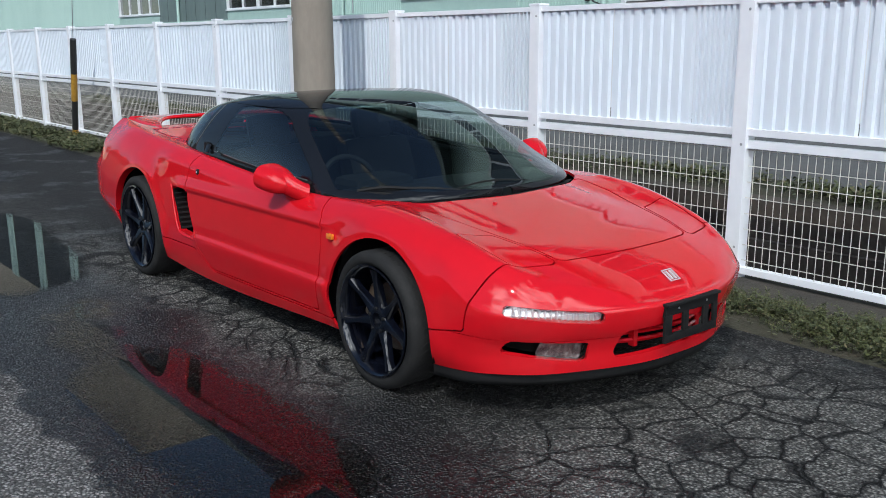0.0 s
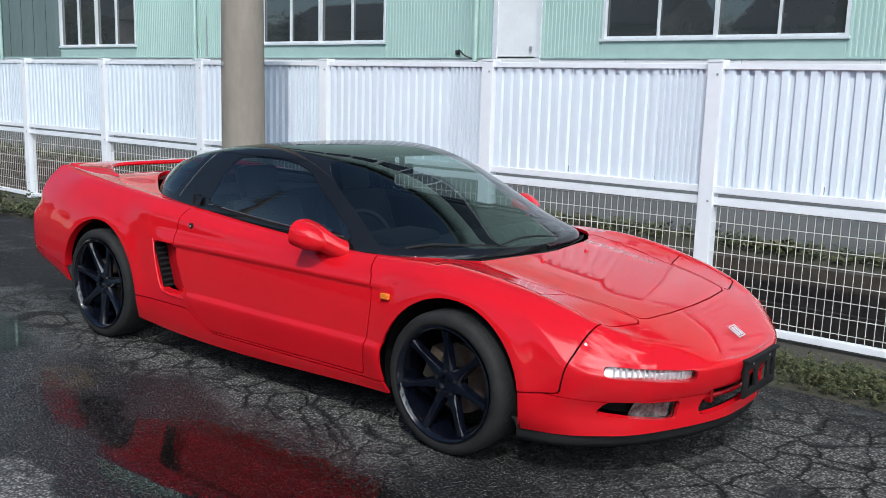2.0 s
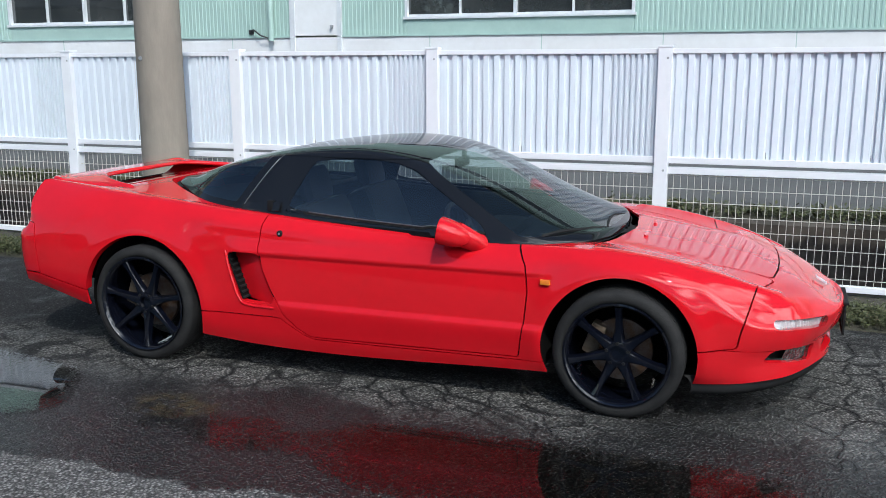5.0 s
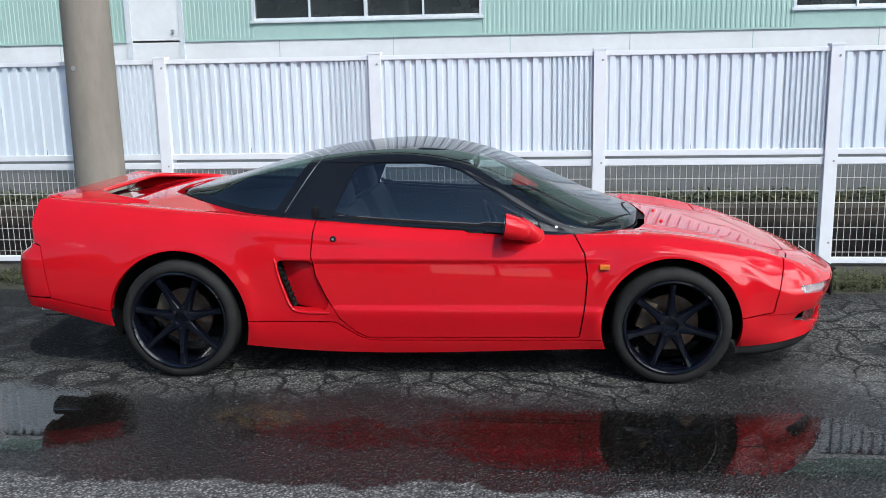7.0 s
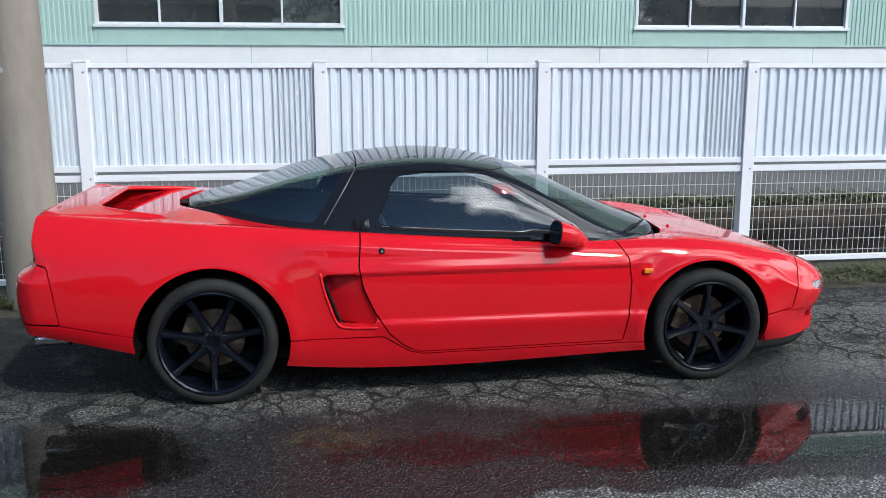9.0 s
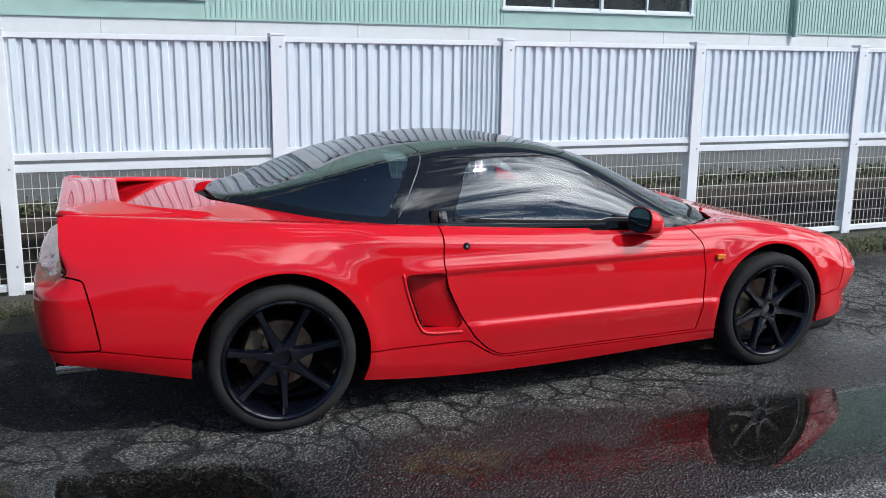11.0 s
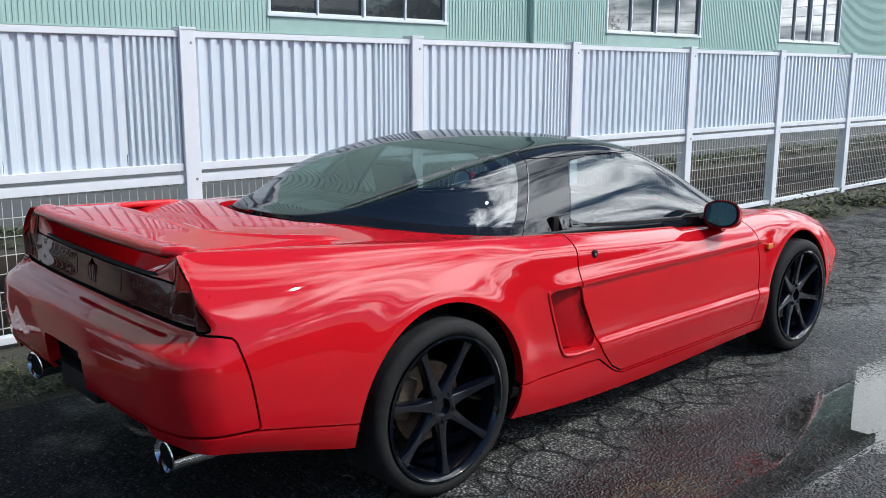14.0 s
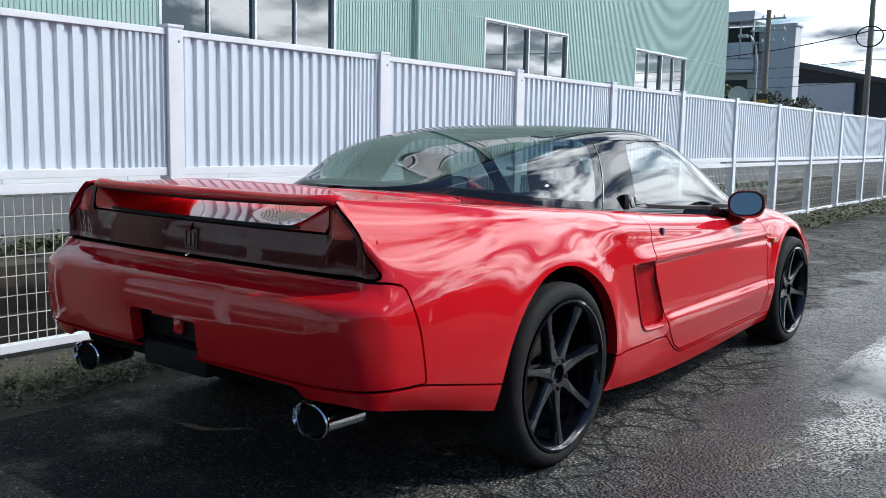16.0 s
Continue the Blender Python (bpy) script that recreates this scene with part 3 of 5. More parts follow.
# ------------------------------------------------------------------ factory building
WALL_Y = 9.72
hall = thing("factory_building", "long factory hall clad in mint-green corrugated metal with sliding windows", "building")
WINDOWS = [(-29.6, -25.95), (-21.0, -17.35), (-12.47, -8.82), (-4.01, -.26), (4.62, 8.38), (13.20, 16.90), (20.85, 24.5)]
Z_SILL, Z_HEAD, TOP = 2.36, 3.78, 11.2
part("core", boxed(-60, 28.1, WALL_Y + .10, 30, .2, TOP), MINT_TRIM, hall)
rib_cache = {}


def siding(x0, x1, z0, z1):
    key = (round(x1 - x0, 2), round(z0, 2), round(z1, 2))
    if key not in rib_cache:
        rib_cache[key] = mesh_of(corrugated(x1 - x0, z0, z1, .076, -.012), "siding", MINT)
    piece(rib_cache[key], hall, x0, WALL_Y, 0)


# darker than the mint siding: shade on the flat bay put into the colour
FLAT_GREY = material("weathered_grey_panel", (0.15, 0.20, 0.19), 0.6, 0.0, (0.11, 0.15, 0.145), 1.2, stretch=(1, 1, 0.3))
BEIGE = material("beige_wall", (0.34, 0.30, 0.24), 0.75, 0.0, (0.28, 0.25, 0.20), 0.6)
edges = [-60.0] + [e for w in WINDOWS for e in w] + [28.05]
for a, b in zip(edges[::2], edges[1::2]):
    if a < -5 < b:
        siding(a, -6.18, 2.08, TOP)
        siding(-5.22, b, 2.08, TOP)
        siding(-6.18, -5.22, 3.95, TOP)
    elif a < -23 < b:
        part("flat_panel", boxed(a, b, WALL_Y - .02, WALL_Y + .05, 2.08, TOP), FLAT_GREY, hall)
        for k in range(1, 7):
            part("panel_joint", boxed(a + k * .7, a + k * .7 + .012, WALL_Y - .026, WALL_Y - .015, 2.09, TOP), BLACK_BAND, hall)
    else:
        siding(a, b, 2.08, TOP)
for a, b in WINDOWS:
    siding(a, b, Z_HEAD + .03, TOP)
    part("apron", boxed(a, b, WALL_Y - .012, WALL_Y + .05, 2.08, Z_SILL - .03), MINT_TRIM, hall)
    win = part("window", boxed(a - .03, b + .03, WALL_Y + .05, WALL_Y + .06, Z_SILL, Z_HEAD), PANE, hall)
    part("window_sill", boxed(a - .05, b + .05, WALL_Y - .05, WALL_Y + .06, Z_SILL - .035, Z_SILL + .01, .004), ALU, win)
    part("window_head", boxed(a - .05, b + .05, WALL_Y - .03, WALL_Y + .06, Z_HEAD - .01, Z_HEAD + .04, .004), ALU, win)
    step = (b - a) / 4
    for k in range(5):
        w = .05 if k in (0, 2, 4) else .03
        part("mullion", boxed(a + k * step - w / 2, a + k * step + w / 2, WALL_Y - (.025 if k % 2 == 0 else .0), WALL_Y + .055, Z_SILL, Z_HEAD, .003), ALU, win)
    for k in range(4):
        for z in (Z_SILL + .012, Z_HEAD - .045):
            part("sash_rail", boxed(a + k * step + .02, a + (k + 1) * step - .02, WALL_Y + (.01 if k % 2 else .025), WALL_Y + .055, z, z + .035, .002), ALU, win)
# a ribbon of upper windows, the eave with its gutter, and a taller beige block at the far end
RIB0, RIB1 = 7.9, 9.1
rib_frame = mesh_of(boxed(-.04, .04, -.03, .03, RIB0, RIB1), "ribbon_mullion", ALU)
ribbon = part("ribbon_window", boxed(-30.8, 28.0, WALL_Y - .034, WALL_Y - .02, RIB0, RIB1), PANE, hall, "long ribbon of upper windows")
for k in range(40):
    piece(rib_frame, ribbon, -30.7 + k * 1.5, WALL_Y - .04, 0)
for z in (RIB0, RIB1):
    part("ribbon_rail", boxed(-30.8, 28.0, WALL_Y - .07, WALL_Y - .01, z - .04, z + .04), ALU, ribbon)
part("roof", boxed(-31, 28.6, WALL_Y - .55, 30.5, TOP, TOP + .12), FLAT_GREY, hall)
part("gutter", boxed(-31, 28.6, WALL_Y - .68, WALL_Y - .55, TOP - .12, TOP + .22, .02), FLAT_GREY, hall)
upper = part("upper_block", boxed(-60, -31, WALL_Y - .06, 30, 6.6, 15.5), BEIGE, hall, "taller beige block of the hall")
for k in range(5):
    wn_ = part("window", boxed(-58 + k * 5.2, -53.4 + k * 5.2, WALL_Y - .08, WALL_Y - .05, 7.2, 10.9), BLACK_BAND, upper)
    for q in (0, 4.6):
        part("mullion", boxed(-58.25 + k * 5.2 + q, -57.75 + k * 5.2 + q, WALL_Y - .13, WALL_Y - .07, 7.1, 11.0), MINT_TRIM, wn_)
part("base_flashing", boxed(-60, 28.06, WALL_Y - .03, WALL_Y + .02, 2.055, 2.085), MINT_TRIM, hall)
base = part("base_wall", boxed(-60, 28.05, WALL_Y - .005, WALL_Y + .12, .0, 2.06), BASE_WHITE, hall, "white painted base wall")
for k in range(-10, 12):
    part("joint", boxed(k * 1.9 + .2, k * 1.9 + .212, WALL_Y - .009, WALL_Y, .28, 2.055), MINT_TRIM, base)
dr = part("door", boxed(-6.1, -5.28, WALL_Y - .03, WALL_Y + .03, 1.2, 3.9, .006), BASE_WHITE, hall, "plain grey-white steel door")
part("door_frame", boxed(-6.2, -6.1, WALL_Y - .05, WALL_Y + .04, 1.2, 3.95, .004), ALU, dr)
part("door_frame", boxed(-5.28, -5.2, WALL_Y - .05, WALL_Y + .04, 1.2, 3.95, .004), ALU, dr)
part("door_knob", boxed(-5.40, -5.36, WALL_Y - .09, WALL_Y - .03, 2.2, 2.26, .01), GREY_METAL, dr)
for x in (-24.3, -14.78, -6.55, 10.7):
    part("downpipe", tube(bmesh.new(), [(x, WALL_Y - .09, 2.0), (x, WALL_Y - .09, TOP)], .05, 12), MINT_TRIM, hall, smooth=50)
part("hanging_cable", tube(bmesh.new(), [(-6.98, WALL_Y - .05, 2.16), (-6.9, WALL_Y - .1, 2.2), (-6.75, WALL_Y - .12, 2.10), (-6.6, WALL_Y - .1, 2.05)], .014, 6), BLACK_BAND, hall, smooth=50)
part("vent_box", boxed(-7.02, -6.94, WALL_Y - .06, WALL_Y, 2.12, 2.2, .01), BLACK_BAND, hall)
part("conduit", tube(bmesh.new(), [(-14.4, WALL_Y - .04, 2.1), (-14.4, WALL_Y - .04, 3.0)], .012, 6), GREY_METAL, hall)
part("wall_seam", boxed(8.4, 28.0, WALL_Y - .018, WALL_Y - .0125, 3.80, 3.815), MINT_TRIM, hall)

# ------------------------------------------------------------------ puddles
def water_material():
    """Thin clear water: it lies where it is deeper than the stones of the asphalt stand."""
    m = bpy.data.materials.new("puddle_water")
    m.use_nodes = True
    t = m.node_tree
    t.nodes.clear()
    L = t.links.new
    out, cover, surf = node(t, "OutputMaterial"), node(t, "MixShader"), node(t, "MixShader")
    bare, clear, gloss = node(t, "BsdfTransparent"), node(t, "BsdfTransparent", Color=(0.50, 0.49, 0.46, 1)), node(t, "BsdfGlossy", Roughness=0.004, Color=(0.88, 0.88, 0.88, 1))
    face, power, fr = node(t, "LayerWeight", Blend=0.5), node(t, "Math"), node(t, "MapRange", To_Min=0.03, To_Max=1.0)
    power.operation, power.inputs[1].default_value = "POWER", 4.8
    L(face.outputs["Facing"], power.inputs[0])
    L(power.outputs[0], fr.inputs["Value"])
    L(fr.outputs[0], surf.inputs[0])
    L(clear.outputs[0], surf.inputs[1])
    L(gloss.outputs[0], surf.inputs[2])
    geo, vor = node(t, "NewGeometry"), node(t, "TexVoronoi", Scale=82.0)
    L(geo.outputs["Position"], vor.inputs["Vector"])
    top, sep, high, stone = node(t, "MapRange", From_Min=0.25, From_Max=0.62, To_Min=1.0, To_Max=0.0), node(t, "SeparateColor"), node(t, "MapRange", To_Min=0.25, To_Max=1.0), node(t, "Math")
    stone.operation = "MULTIPLY"
    L(vor.outputs["Distance"], top.inputs["Value"])
    L(vor.outputs["Color"], sep.inputs[0])
    L(sep.outputs[1], high.inputs["Value"])
    L(top.outputs[0], stone.inputs[0])
    L(high.outputs[0], stone.inputs[1])
    depth, over = node(t, "Attribute"), node(t, "Math")
    depth.attribute_name, over.operation = "depth", "SUBTRACT"
    rim = node(t, "MapRange", From_Min=-0.04, From_Max=0.06)
    L(depth.outputs["Fac"], over.inputs[0])
    L(stone.outputs[0], over.inputs[1])
    L(over.outputs[0], rim.inputs["Value"])
    L(rim.outputs[0], cover.inputs[0])
    L(bare.outputs[0], cover.inputs[1])
    L(surf.outputs[0], cover.inputs[2])
    L(cover.outputs[0], out.inputs["Surface"])
    return m


WATER = water_material()


def puddle(label, x0, x1, y0, y1, depth_at):
    """A thin sheet of water that follows its depth over the stones."""
    step = .025
    xs, ys = np.arange(x0, x1, step), np.arange(y0, y1, step)
    g = np.array([[(x, y, .004) for y in ys] for x in xs])
    d = np.array([[depth_at(x, y) + .30 * noise.fractal(Vector((x * 1.7, y * 2.3, 3.1)), .9, 2.1, 5) + .12 * noise.noise(Vector((x * 11, y * 11, 5.3))) for y in ys] for x in xs])
    sk = Skin.grid(np.concatenate((g[..., :2], d[..., None]), 2))
    sk = sk.keep(-sk.v[:, 2] - .02)
    depth = sk.v[:, 2].copy()
    sk.v[:, 2] = .004
    sk.v[:, 3:] = (0, 0, 1)
    sk.f = [f if np.cross(sk.v[f[1], :3] - sk.v[f[0], :3], sk.v[f[2], :3] - sk.v[f[0], :3])[2] > 0 else f[::-1] for f in sk.f]
    ob = sk.object("puddle", WATER, None, lip=0)
    ob.data.attributes.new("depth", "FLOAT", "POINT").data.foreach_set("value", depth)
    return tagged(ob, label, "puddle")


def ramp(q, a, b):
    return float(smooth01(np.array(q), a, b))


puddle("shallow rain puddle mirroring the car on dark asphalt", -1.3, 2.7, -2.25, -.95,
       lambda x, y: .95 * (1 - ((y + 1.54 + .02 * x) / .33) ** 2) - .74 * ramp(x, .5, 0) - 1.5 * ramp(x, 1.75, 2.6) - .8 * ramp(x, -.8, -1.3))
puddle("shallow rain puddle mirroring the hall on dark asphalt", -4.6, -1.15, -2.15, -.6,
       lambda x, y: 1.15 * (1 - ((y + 1.36 + .10 * (x + 2.5)) / .40) ** 2) - 1.2 * ramp(x, -1.65, -1.15) - 1.5 * ramp(x, -3.6, -4.6))

# ------------------------------------------------------------------ verge plants
def leaf_material(name, a, b, c):
    m = bpy.data.materials.new(name)
    m.use_nodes = True
    t = m.node_tree
    geo, ramp = node(t, "NewGeometry"), node(t, "ValToRGB")
    ramp.color_ramp.elements[0].color, ramp.color_ramp.elements[1].color = (*a, 1), (*b, 1)
    ramp.color_ramp.elements.new(.88).color = (*b, 1)
    ramp.color_ramp.elements[2].color = (*c, 1)
    t.links.new(geo.outputs["Random Per Island"], ramp.inputs["Fac"])
    bs = t.nodes["Principled BSDF"]
    t.links.new(ramp.outputs["Color"], bs.inputs["Base Color"])
    bs.inputs["Roughness"].default_value = .6
    return m


LEAF = leaf_material("weed_leaf", (0.035, 0.045, 0.014), (0.085, 0.092, 0.032), (0.19, 0.15, 0.085))
rng = np.random.default_rng(5)


def weeds(name, label, spots, height, size, per):
    """Sprigs: thin bent stems, each with pairs of small leaves."""
    verts, faces = [], []

    def quad(p, along, across):
        k = len(verts)
        verts.extend([tuple(p - across * .1), tuple(p + along * .5 - across), tuple(p + along), tuple(p + along * .5 + across)])
        faces.append((k, k + 1, k + 2, k + 3))
    for x, y, z in spots:
        h = height * rng.uniform(.35, 1.25)
        lean = np.array([rng.normal(0, .35), rng.normal(0, .35), 1.0])
        lean /= np.linalg.norm(lean)
        k = len(verts)
        tip = np.array([x, y, z]) + lean * h
        verts.extend([(x - .0015, y, z), (x + .0015, y, z), tuple(tip)])
        faces.append((k, k + 1, k + 2))
        for j in range(per):
            t = rng.uniform(.15, 1.0)
            p = np.array([x, y, z]) + lean * h * t
            a = rng.uniform(0, math.tau)
            s = size * rng.uniform(.5, 1.4) * (1.2 - .5 * t)
            along = np.array([math.cos(a), math.sin(a), rng.uniform(-.1, .7)]) * s
            across = np.array([-math.sin(a), math.cos(a), rng.uniform(-.3, .3)]) * s * .28
            quad(p, along, across)
    me = bpy.data.meshes.new(name)
    me.from_pydata(verts, [], faces)
    return tagged(part(name, me, LEAF), label, "weeds", kind="stuff")


def verge_spots(n, x0, x1, y_mid, y_half, z):
    """Clumped places along the verge."""
    out = []
    while len(out) < n:
        x, y = rng.uniform(x0, x1), y_mid + rng.normal(0, y_half)
        c = noise.noise(Vector((x * 1.3, y * 2.4, 2.2))) + .5 * noise.noise(Vector((x * 5, y * 5, 4.2)))
        if c > rng.uniform(-.5, .5) and y_mid - 2 * y_half < y < y_mid + 2.2 * y_half:
            out.append((x, y, z))
    return out


weeds("verge_weeds", "low green weeds with dry tips along the road edge", verge_spots(7000, -5.5, 5.5, 1.32, .14, .005), .085, .021, 11)
weeds("verge_weeds", "low green weeds with dry tips along the road edge", verge_spots(3800, -18, -5.5, 1.35, .20, .005) + verge_spots(3800, 5.5, 22, 1.35, .20, .005), .11, .05, 7)
weeds("yard_weeds", "green weeds on top of the concrete ditch wall", verge_spots(5000, -16, 20, 3.75, .18, .265), .10, .05, 7)

# ------------------------------------------------------------------ the far end of the street
WHITE_WALL = material("far_white_wall", (0.62, 0.63, 0.65), 0.7, 0.0, (0.54, 0.55, 0.57), 0.4)
DARK_ROOF = material("dark_tin_roof", (0.05, 0.053, 0.06), 0.5, 0.0, (0.08, 0.08, 0.085), 0.5, stretch=(1, 6, 1))
FAR_DARK = material("far_shadow_opening", (0.03, 0.033, 0.036), 0.6)
block = thing("office_building", "white concrete office block with a balcony", "building")
part("wing", boxed(55, 56.2, 15.55, 17.3, 0, 8.45, .05), WHITE_WALL, block)
part("coping", boxed(54.9, 56.3, 15.45, 17.35, 8.45, 8.62, .04), WHITE_WALL, block)
part("main_wall", boxed(56.4, 57.4, 16.9, 30, 0, 8.5, .05), WHITE_WALL, block)
part("eave", boxed(55.3, 57.2, 17.3, 18.2, 8.35, 8.55, .03), MINT_TRIM, block)
part("roof_slab", boxed(54.8, 57.4, 18.1, 30.2, 8.9, 9.55, .04), WHITE_WALL, block)
bal = part("balcony", boxed(55, 57.2, 18.1, 30, 5.7, 6.55, .02), WHITE_WALL, block)
part("parapet", boxed(55, 55.08, 18.15, 30, 6.6, 7.6, .02), WHITE_WALL, bal)
for k in range(14):
    part("rail_post", boxed(54.93, 55.1, 18.15 + k * .85, 18.22 + k * .85, 6.5, 8.9), GREY_METAL, bal)
part("window", boxed(56.35, 56.42, 18.3, 29, 6.9, 8.7), FAR_DARK, block)
part("window", boxed(56.35, 56.42, 18.9, 29, 3.0, 5.3), FAR_DARK, block)
part("downpipe", tube(bmesh.new(), [(54.93, 17.45, 0), (54.93, 17.45, 8.4)], .06, 8), GREY_METAL, block)
shed = thing("warehouse_shed", "long low shed with a dark sloping metal roof", "building")
bm = bmesh.new()
prism(bm, [(24.0, 8.6), (24.0, 8.2), (8.0, 4.7), (8.0, 5.0)], lambda a, b, c: Vector((75 + c, a, b)), 26)
part("roof", bm, DARK_ROOF, shed)
bm = bmesh.new()
prism(bm, [(23.8, 8.1), (23.8, 0), (8.2, 0), (8.2, 4.7)], lambda a, b, c: Vector((76.2 + c, a, b)), .4)
part("gable_end", bm, FAR_DARK, shed)
part("wall", boxed(75.5, 76.1, 16.9, 24, 0, 6.2, .03), WHITE_WALL, shed)
for px, py, hh, arms in ((45, 8.9, 9.5, 2), (45, 13.95, 8.1, 3)):
    up = thing("utility_pole", "slim concrete utility pole with cross arms and wires", "pole", "far poles")
    part("shaft", tube(bmesh.new(), [(px, py, 0), (px, py, hh)], [.17, .12], 14), CONCRETE, up, smooth=50)
    for k in range(arms):
        part("cross_arm", boxed(px - .05, px + .05, py - .9, py + .9, hh - .5 - k * .6, hh - .42 - k * .6), GREY_METAL, up)
        for q in (-.8, -.3, .3, .8):
            part("insulator", boxed(px - .04, px + .04, py + q - .04, py + q + .04, hh - .42 - k * .6, hh - .28 - k * .6, .01), WHITE_WALL, up)
    if arms == 2:
        part("cable_coil", tube(bmesh.new(), [(px - .2, py + .62 * math.cos(q), 6.45 + .5 * math.sin(q)) for q in np.linspace(0, math.tau, 33)], .035, 6), BLACK_BAND, up, smooth=50)
lines = thing("overhead_wires", "thin black overhead wires between the far poles", "wires")
for z, rad in ((6.75, .028), (5.35, .014), (4.85, .012), (4.35, .014)):
    q = np.linspace(0, 1, 9)
    part("wire", tube(bmesh.new(), [(45, 8.9 + 11.1 * t, z - 1.1 * t * (rad > .02) - .3 * math.sin(math.pi * t)) for t in q], rad, 5), BLACK_BAND, lines)
    part("wire", tube(bmesh.new(), [(45, 8.9 - 34 * t, z + .5 * t - .6 * math.sin(math.pi * t)) for t in q], rad, 5), BLACK_BAND, lines)
lamp = thing("street_lamp", "grey curved street lamp post", "street lamp")
part("post", tube(bmesh.new(), [(45, 14.45, 0), (45, 14.45, 5.4), (45, 14.55, 6.3), (45, 14.85, 6.8), (45, 15.1, 6.85)], [.08, .07, .06, .05, .05], 10), GREY_METAL, lamp, smooth=50)
part("head", boxed(44.85, 45.15, 15.0, 15.5, 6.72, 6.9, .05), GREY_METAL, lamp, smooth=50)
mir = thing("traffic_mirror", "round grey back of a traffic mirror on a post", "traffic mirror")
bm = lathe(bmesh.new(), [(.001, .06), (.2, .05), (.33, .02), (.36, -.01), (.36, -.03), (.001, -.03)], 32)
bmesh.ops.transform(bm, matrix=pose(30, 9.92, 2.88, 0, 0, -75), verts=bm.verts)
part("shell", bm, GREY_METAL, mir, smooth=50)
part("post", tube(bmesh.new(), [(30.1, 9.92, 0), (30.1, 9.92, 2.9)], .045, 10), GREY_METAL, mir, smooth=50)
sign = thing("striped_sign", "yellow and black striped warning board on a post", "sign")
for k in range(5):
    part("stripe", boxed(31, 31.03, 9.15, 9.55, 1.9 + k * .22, 2.12 + k * .22), YELLOW if k % 2 else BLACK_BAND, sign)
part("post", tube(bmesh.new(), [(31.06, 9.35, 0), (31.06, 9.35, 3.0)], .04, 8), GREY_METAL, sign)
tower = thing("red_white_mast", "distant red and white banded mast", "mast")
for k in range(5):
    part("band", boxed(119.6, 120.4, 35.0, 35.8, k * 2.9, 2.9 + k * 2.9), TAIL_RED if k % 2 == 0 else WHITE_WALL, tower)


def far_tree(x, y, h, w):
    """A trunk with limbs and a ragged crown of small leaf clumps."""
    tr = thing("street_tree", "small dark green tree, some added only for reflections", "tree", "far trees", (x, y, 0))
    bm = tube(bmesh.new(), [(0, 0, 0), (.05, 0, h * .4), (0, .05, h * .75)], [.12, .08, .03], 8)
    for k in range(6):
        a = k * 1.1
        tube(bm, [(0.03, 0, h * .4), (w * .3 * math.cos(a), w * .3 * math.sin(a), h * (.6 + .05 * k))], [.04, .015], 5)
    part("trunk", bm, CONCRETE, tr)
    verts, faces = [], []
    for k in range(2200):
        d = rng.normal(0, 1, 3)
        d /= np.linalg.norm(d)
        r = rng.uniform(.35, 1) * (1 + .35 * noise.noise(Vector(d * 2.3 + x)))
        p = np.array([d[0] * w * .5 * r, d[1] * w * .5 * r, h * .72 + d[2] * h * .3 * r])
        a, b = rng.normal(0, .055, 3), rng.normal(0, .055, 3)
        q = len(verts)
        verts.extend([tuple(p - a), tuple(p + b), tuple(p + a), tuple(p - b)])
        faces.append((q, q + 1, q + 2, q + 3))
    me = bpy.data.meshes.new("crown")
    me.from_pydata(verts, [], faces)
    part("crown", me, LEAF, tr)


for x, y, h, w in ((31.5, 10.75, 3.3, .9), (50, 15.5, 4.15, 2.4), (53, 14.6, 3.95, 2.8)):
    far_tree(x, y, h, w)

# ------------------------------------------------------------------ the open side of the road, only in reflections: added houses and trees, and a pole with wires
ROOF_TILE = material("house_roof", (0.05, 0.05, 0.055), 0.6, 0.0, (0.08, 0.075, 0.07), 1.5)
HOUSE_WALL = material("house_wall", (0.20, 0.18, 0.155), 0.8, 0.0, (0.15, 0.135, 0.12), 0.8)


def house(x, y, w, d, h):
    hs = thing("house", "plain two-storey house with a dark gabled roof, added for reflections", "house", "houses across the road", (x, y, 0))
    part("wall", boxed(-w / 2, w / 2, -d / 2, d / 2, 0, h, .02), HOUSE_WALL, hs)
    bm = bmesh.new()
    prism(bm, [(-d / 2 - .5, h - .1), (0, h + d * .28), (d / 2 + .5, h - .1), (d / 2 + .5, h - .25), (-d / 2 - .5, h - .25)], lambda a, b, c: Vector((c - w / 2 - .4, a, b)), w + .8)
    part("roof", bm, ROOF_TILE, hs)
    for k in range(3):
        part("window", boxed(-w / 2 + w * (k + .25) / 3, -w / 2 + w * (k + .75) / 3, d / 2 - .02, d / 2 + .03, h * .55, h * .8), FAR_DARK, hs)


# unseen houses and trees, added to put a dark skyline into the reflections
for x, y, w, d, h in ((-44, -27, 12, 8, 5.4), (-27, -30, 13, 8, 5.8), (-9, -28, 12, 8, 5.2), (9, -31, 14, 9, 6.0), (27, -29, 12, 8, 5.4), (45, -27, 12, 8, 5.2), (-52, -12, 9, 8, 5.4)):
    house(x, y, w, d, h)
for x, y, h, w in ((-35.5, -26, 6.5, 6), (-18, -27, 6, 6), (0, -26, 6.5, 6), (18, -27, 7, 6), (36, -26, 6.5, 6), (54, -24, 7, 6), (-46, -20, 6.5, 6), (-46, -4.5, 6, 4)):
    far_tree(x, y, h, w)
up = thing("utility_pole", "concrete utility pole with cross arms and a transformer", "pole")
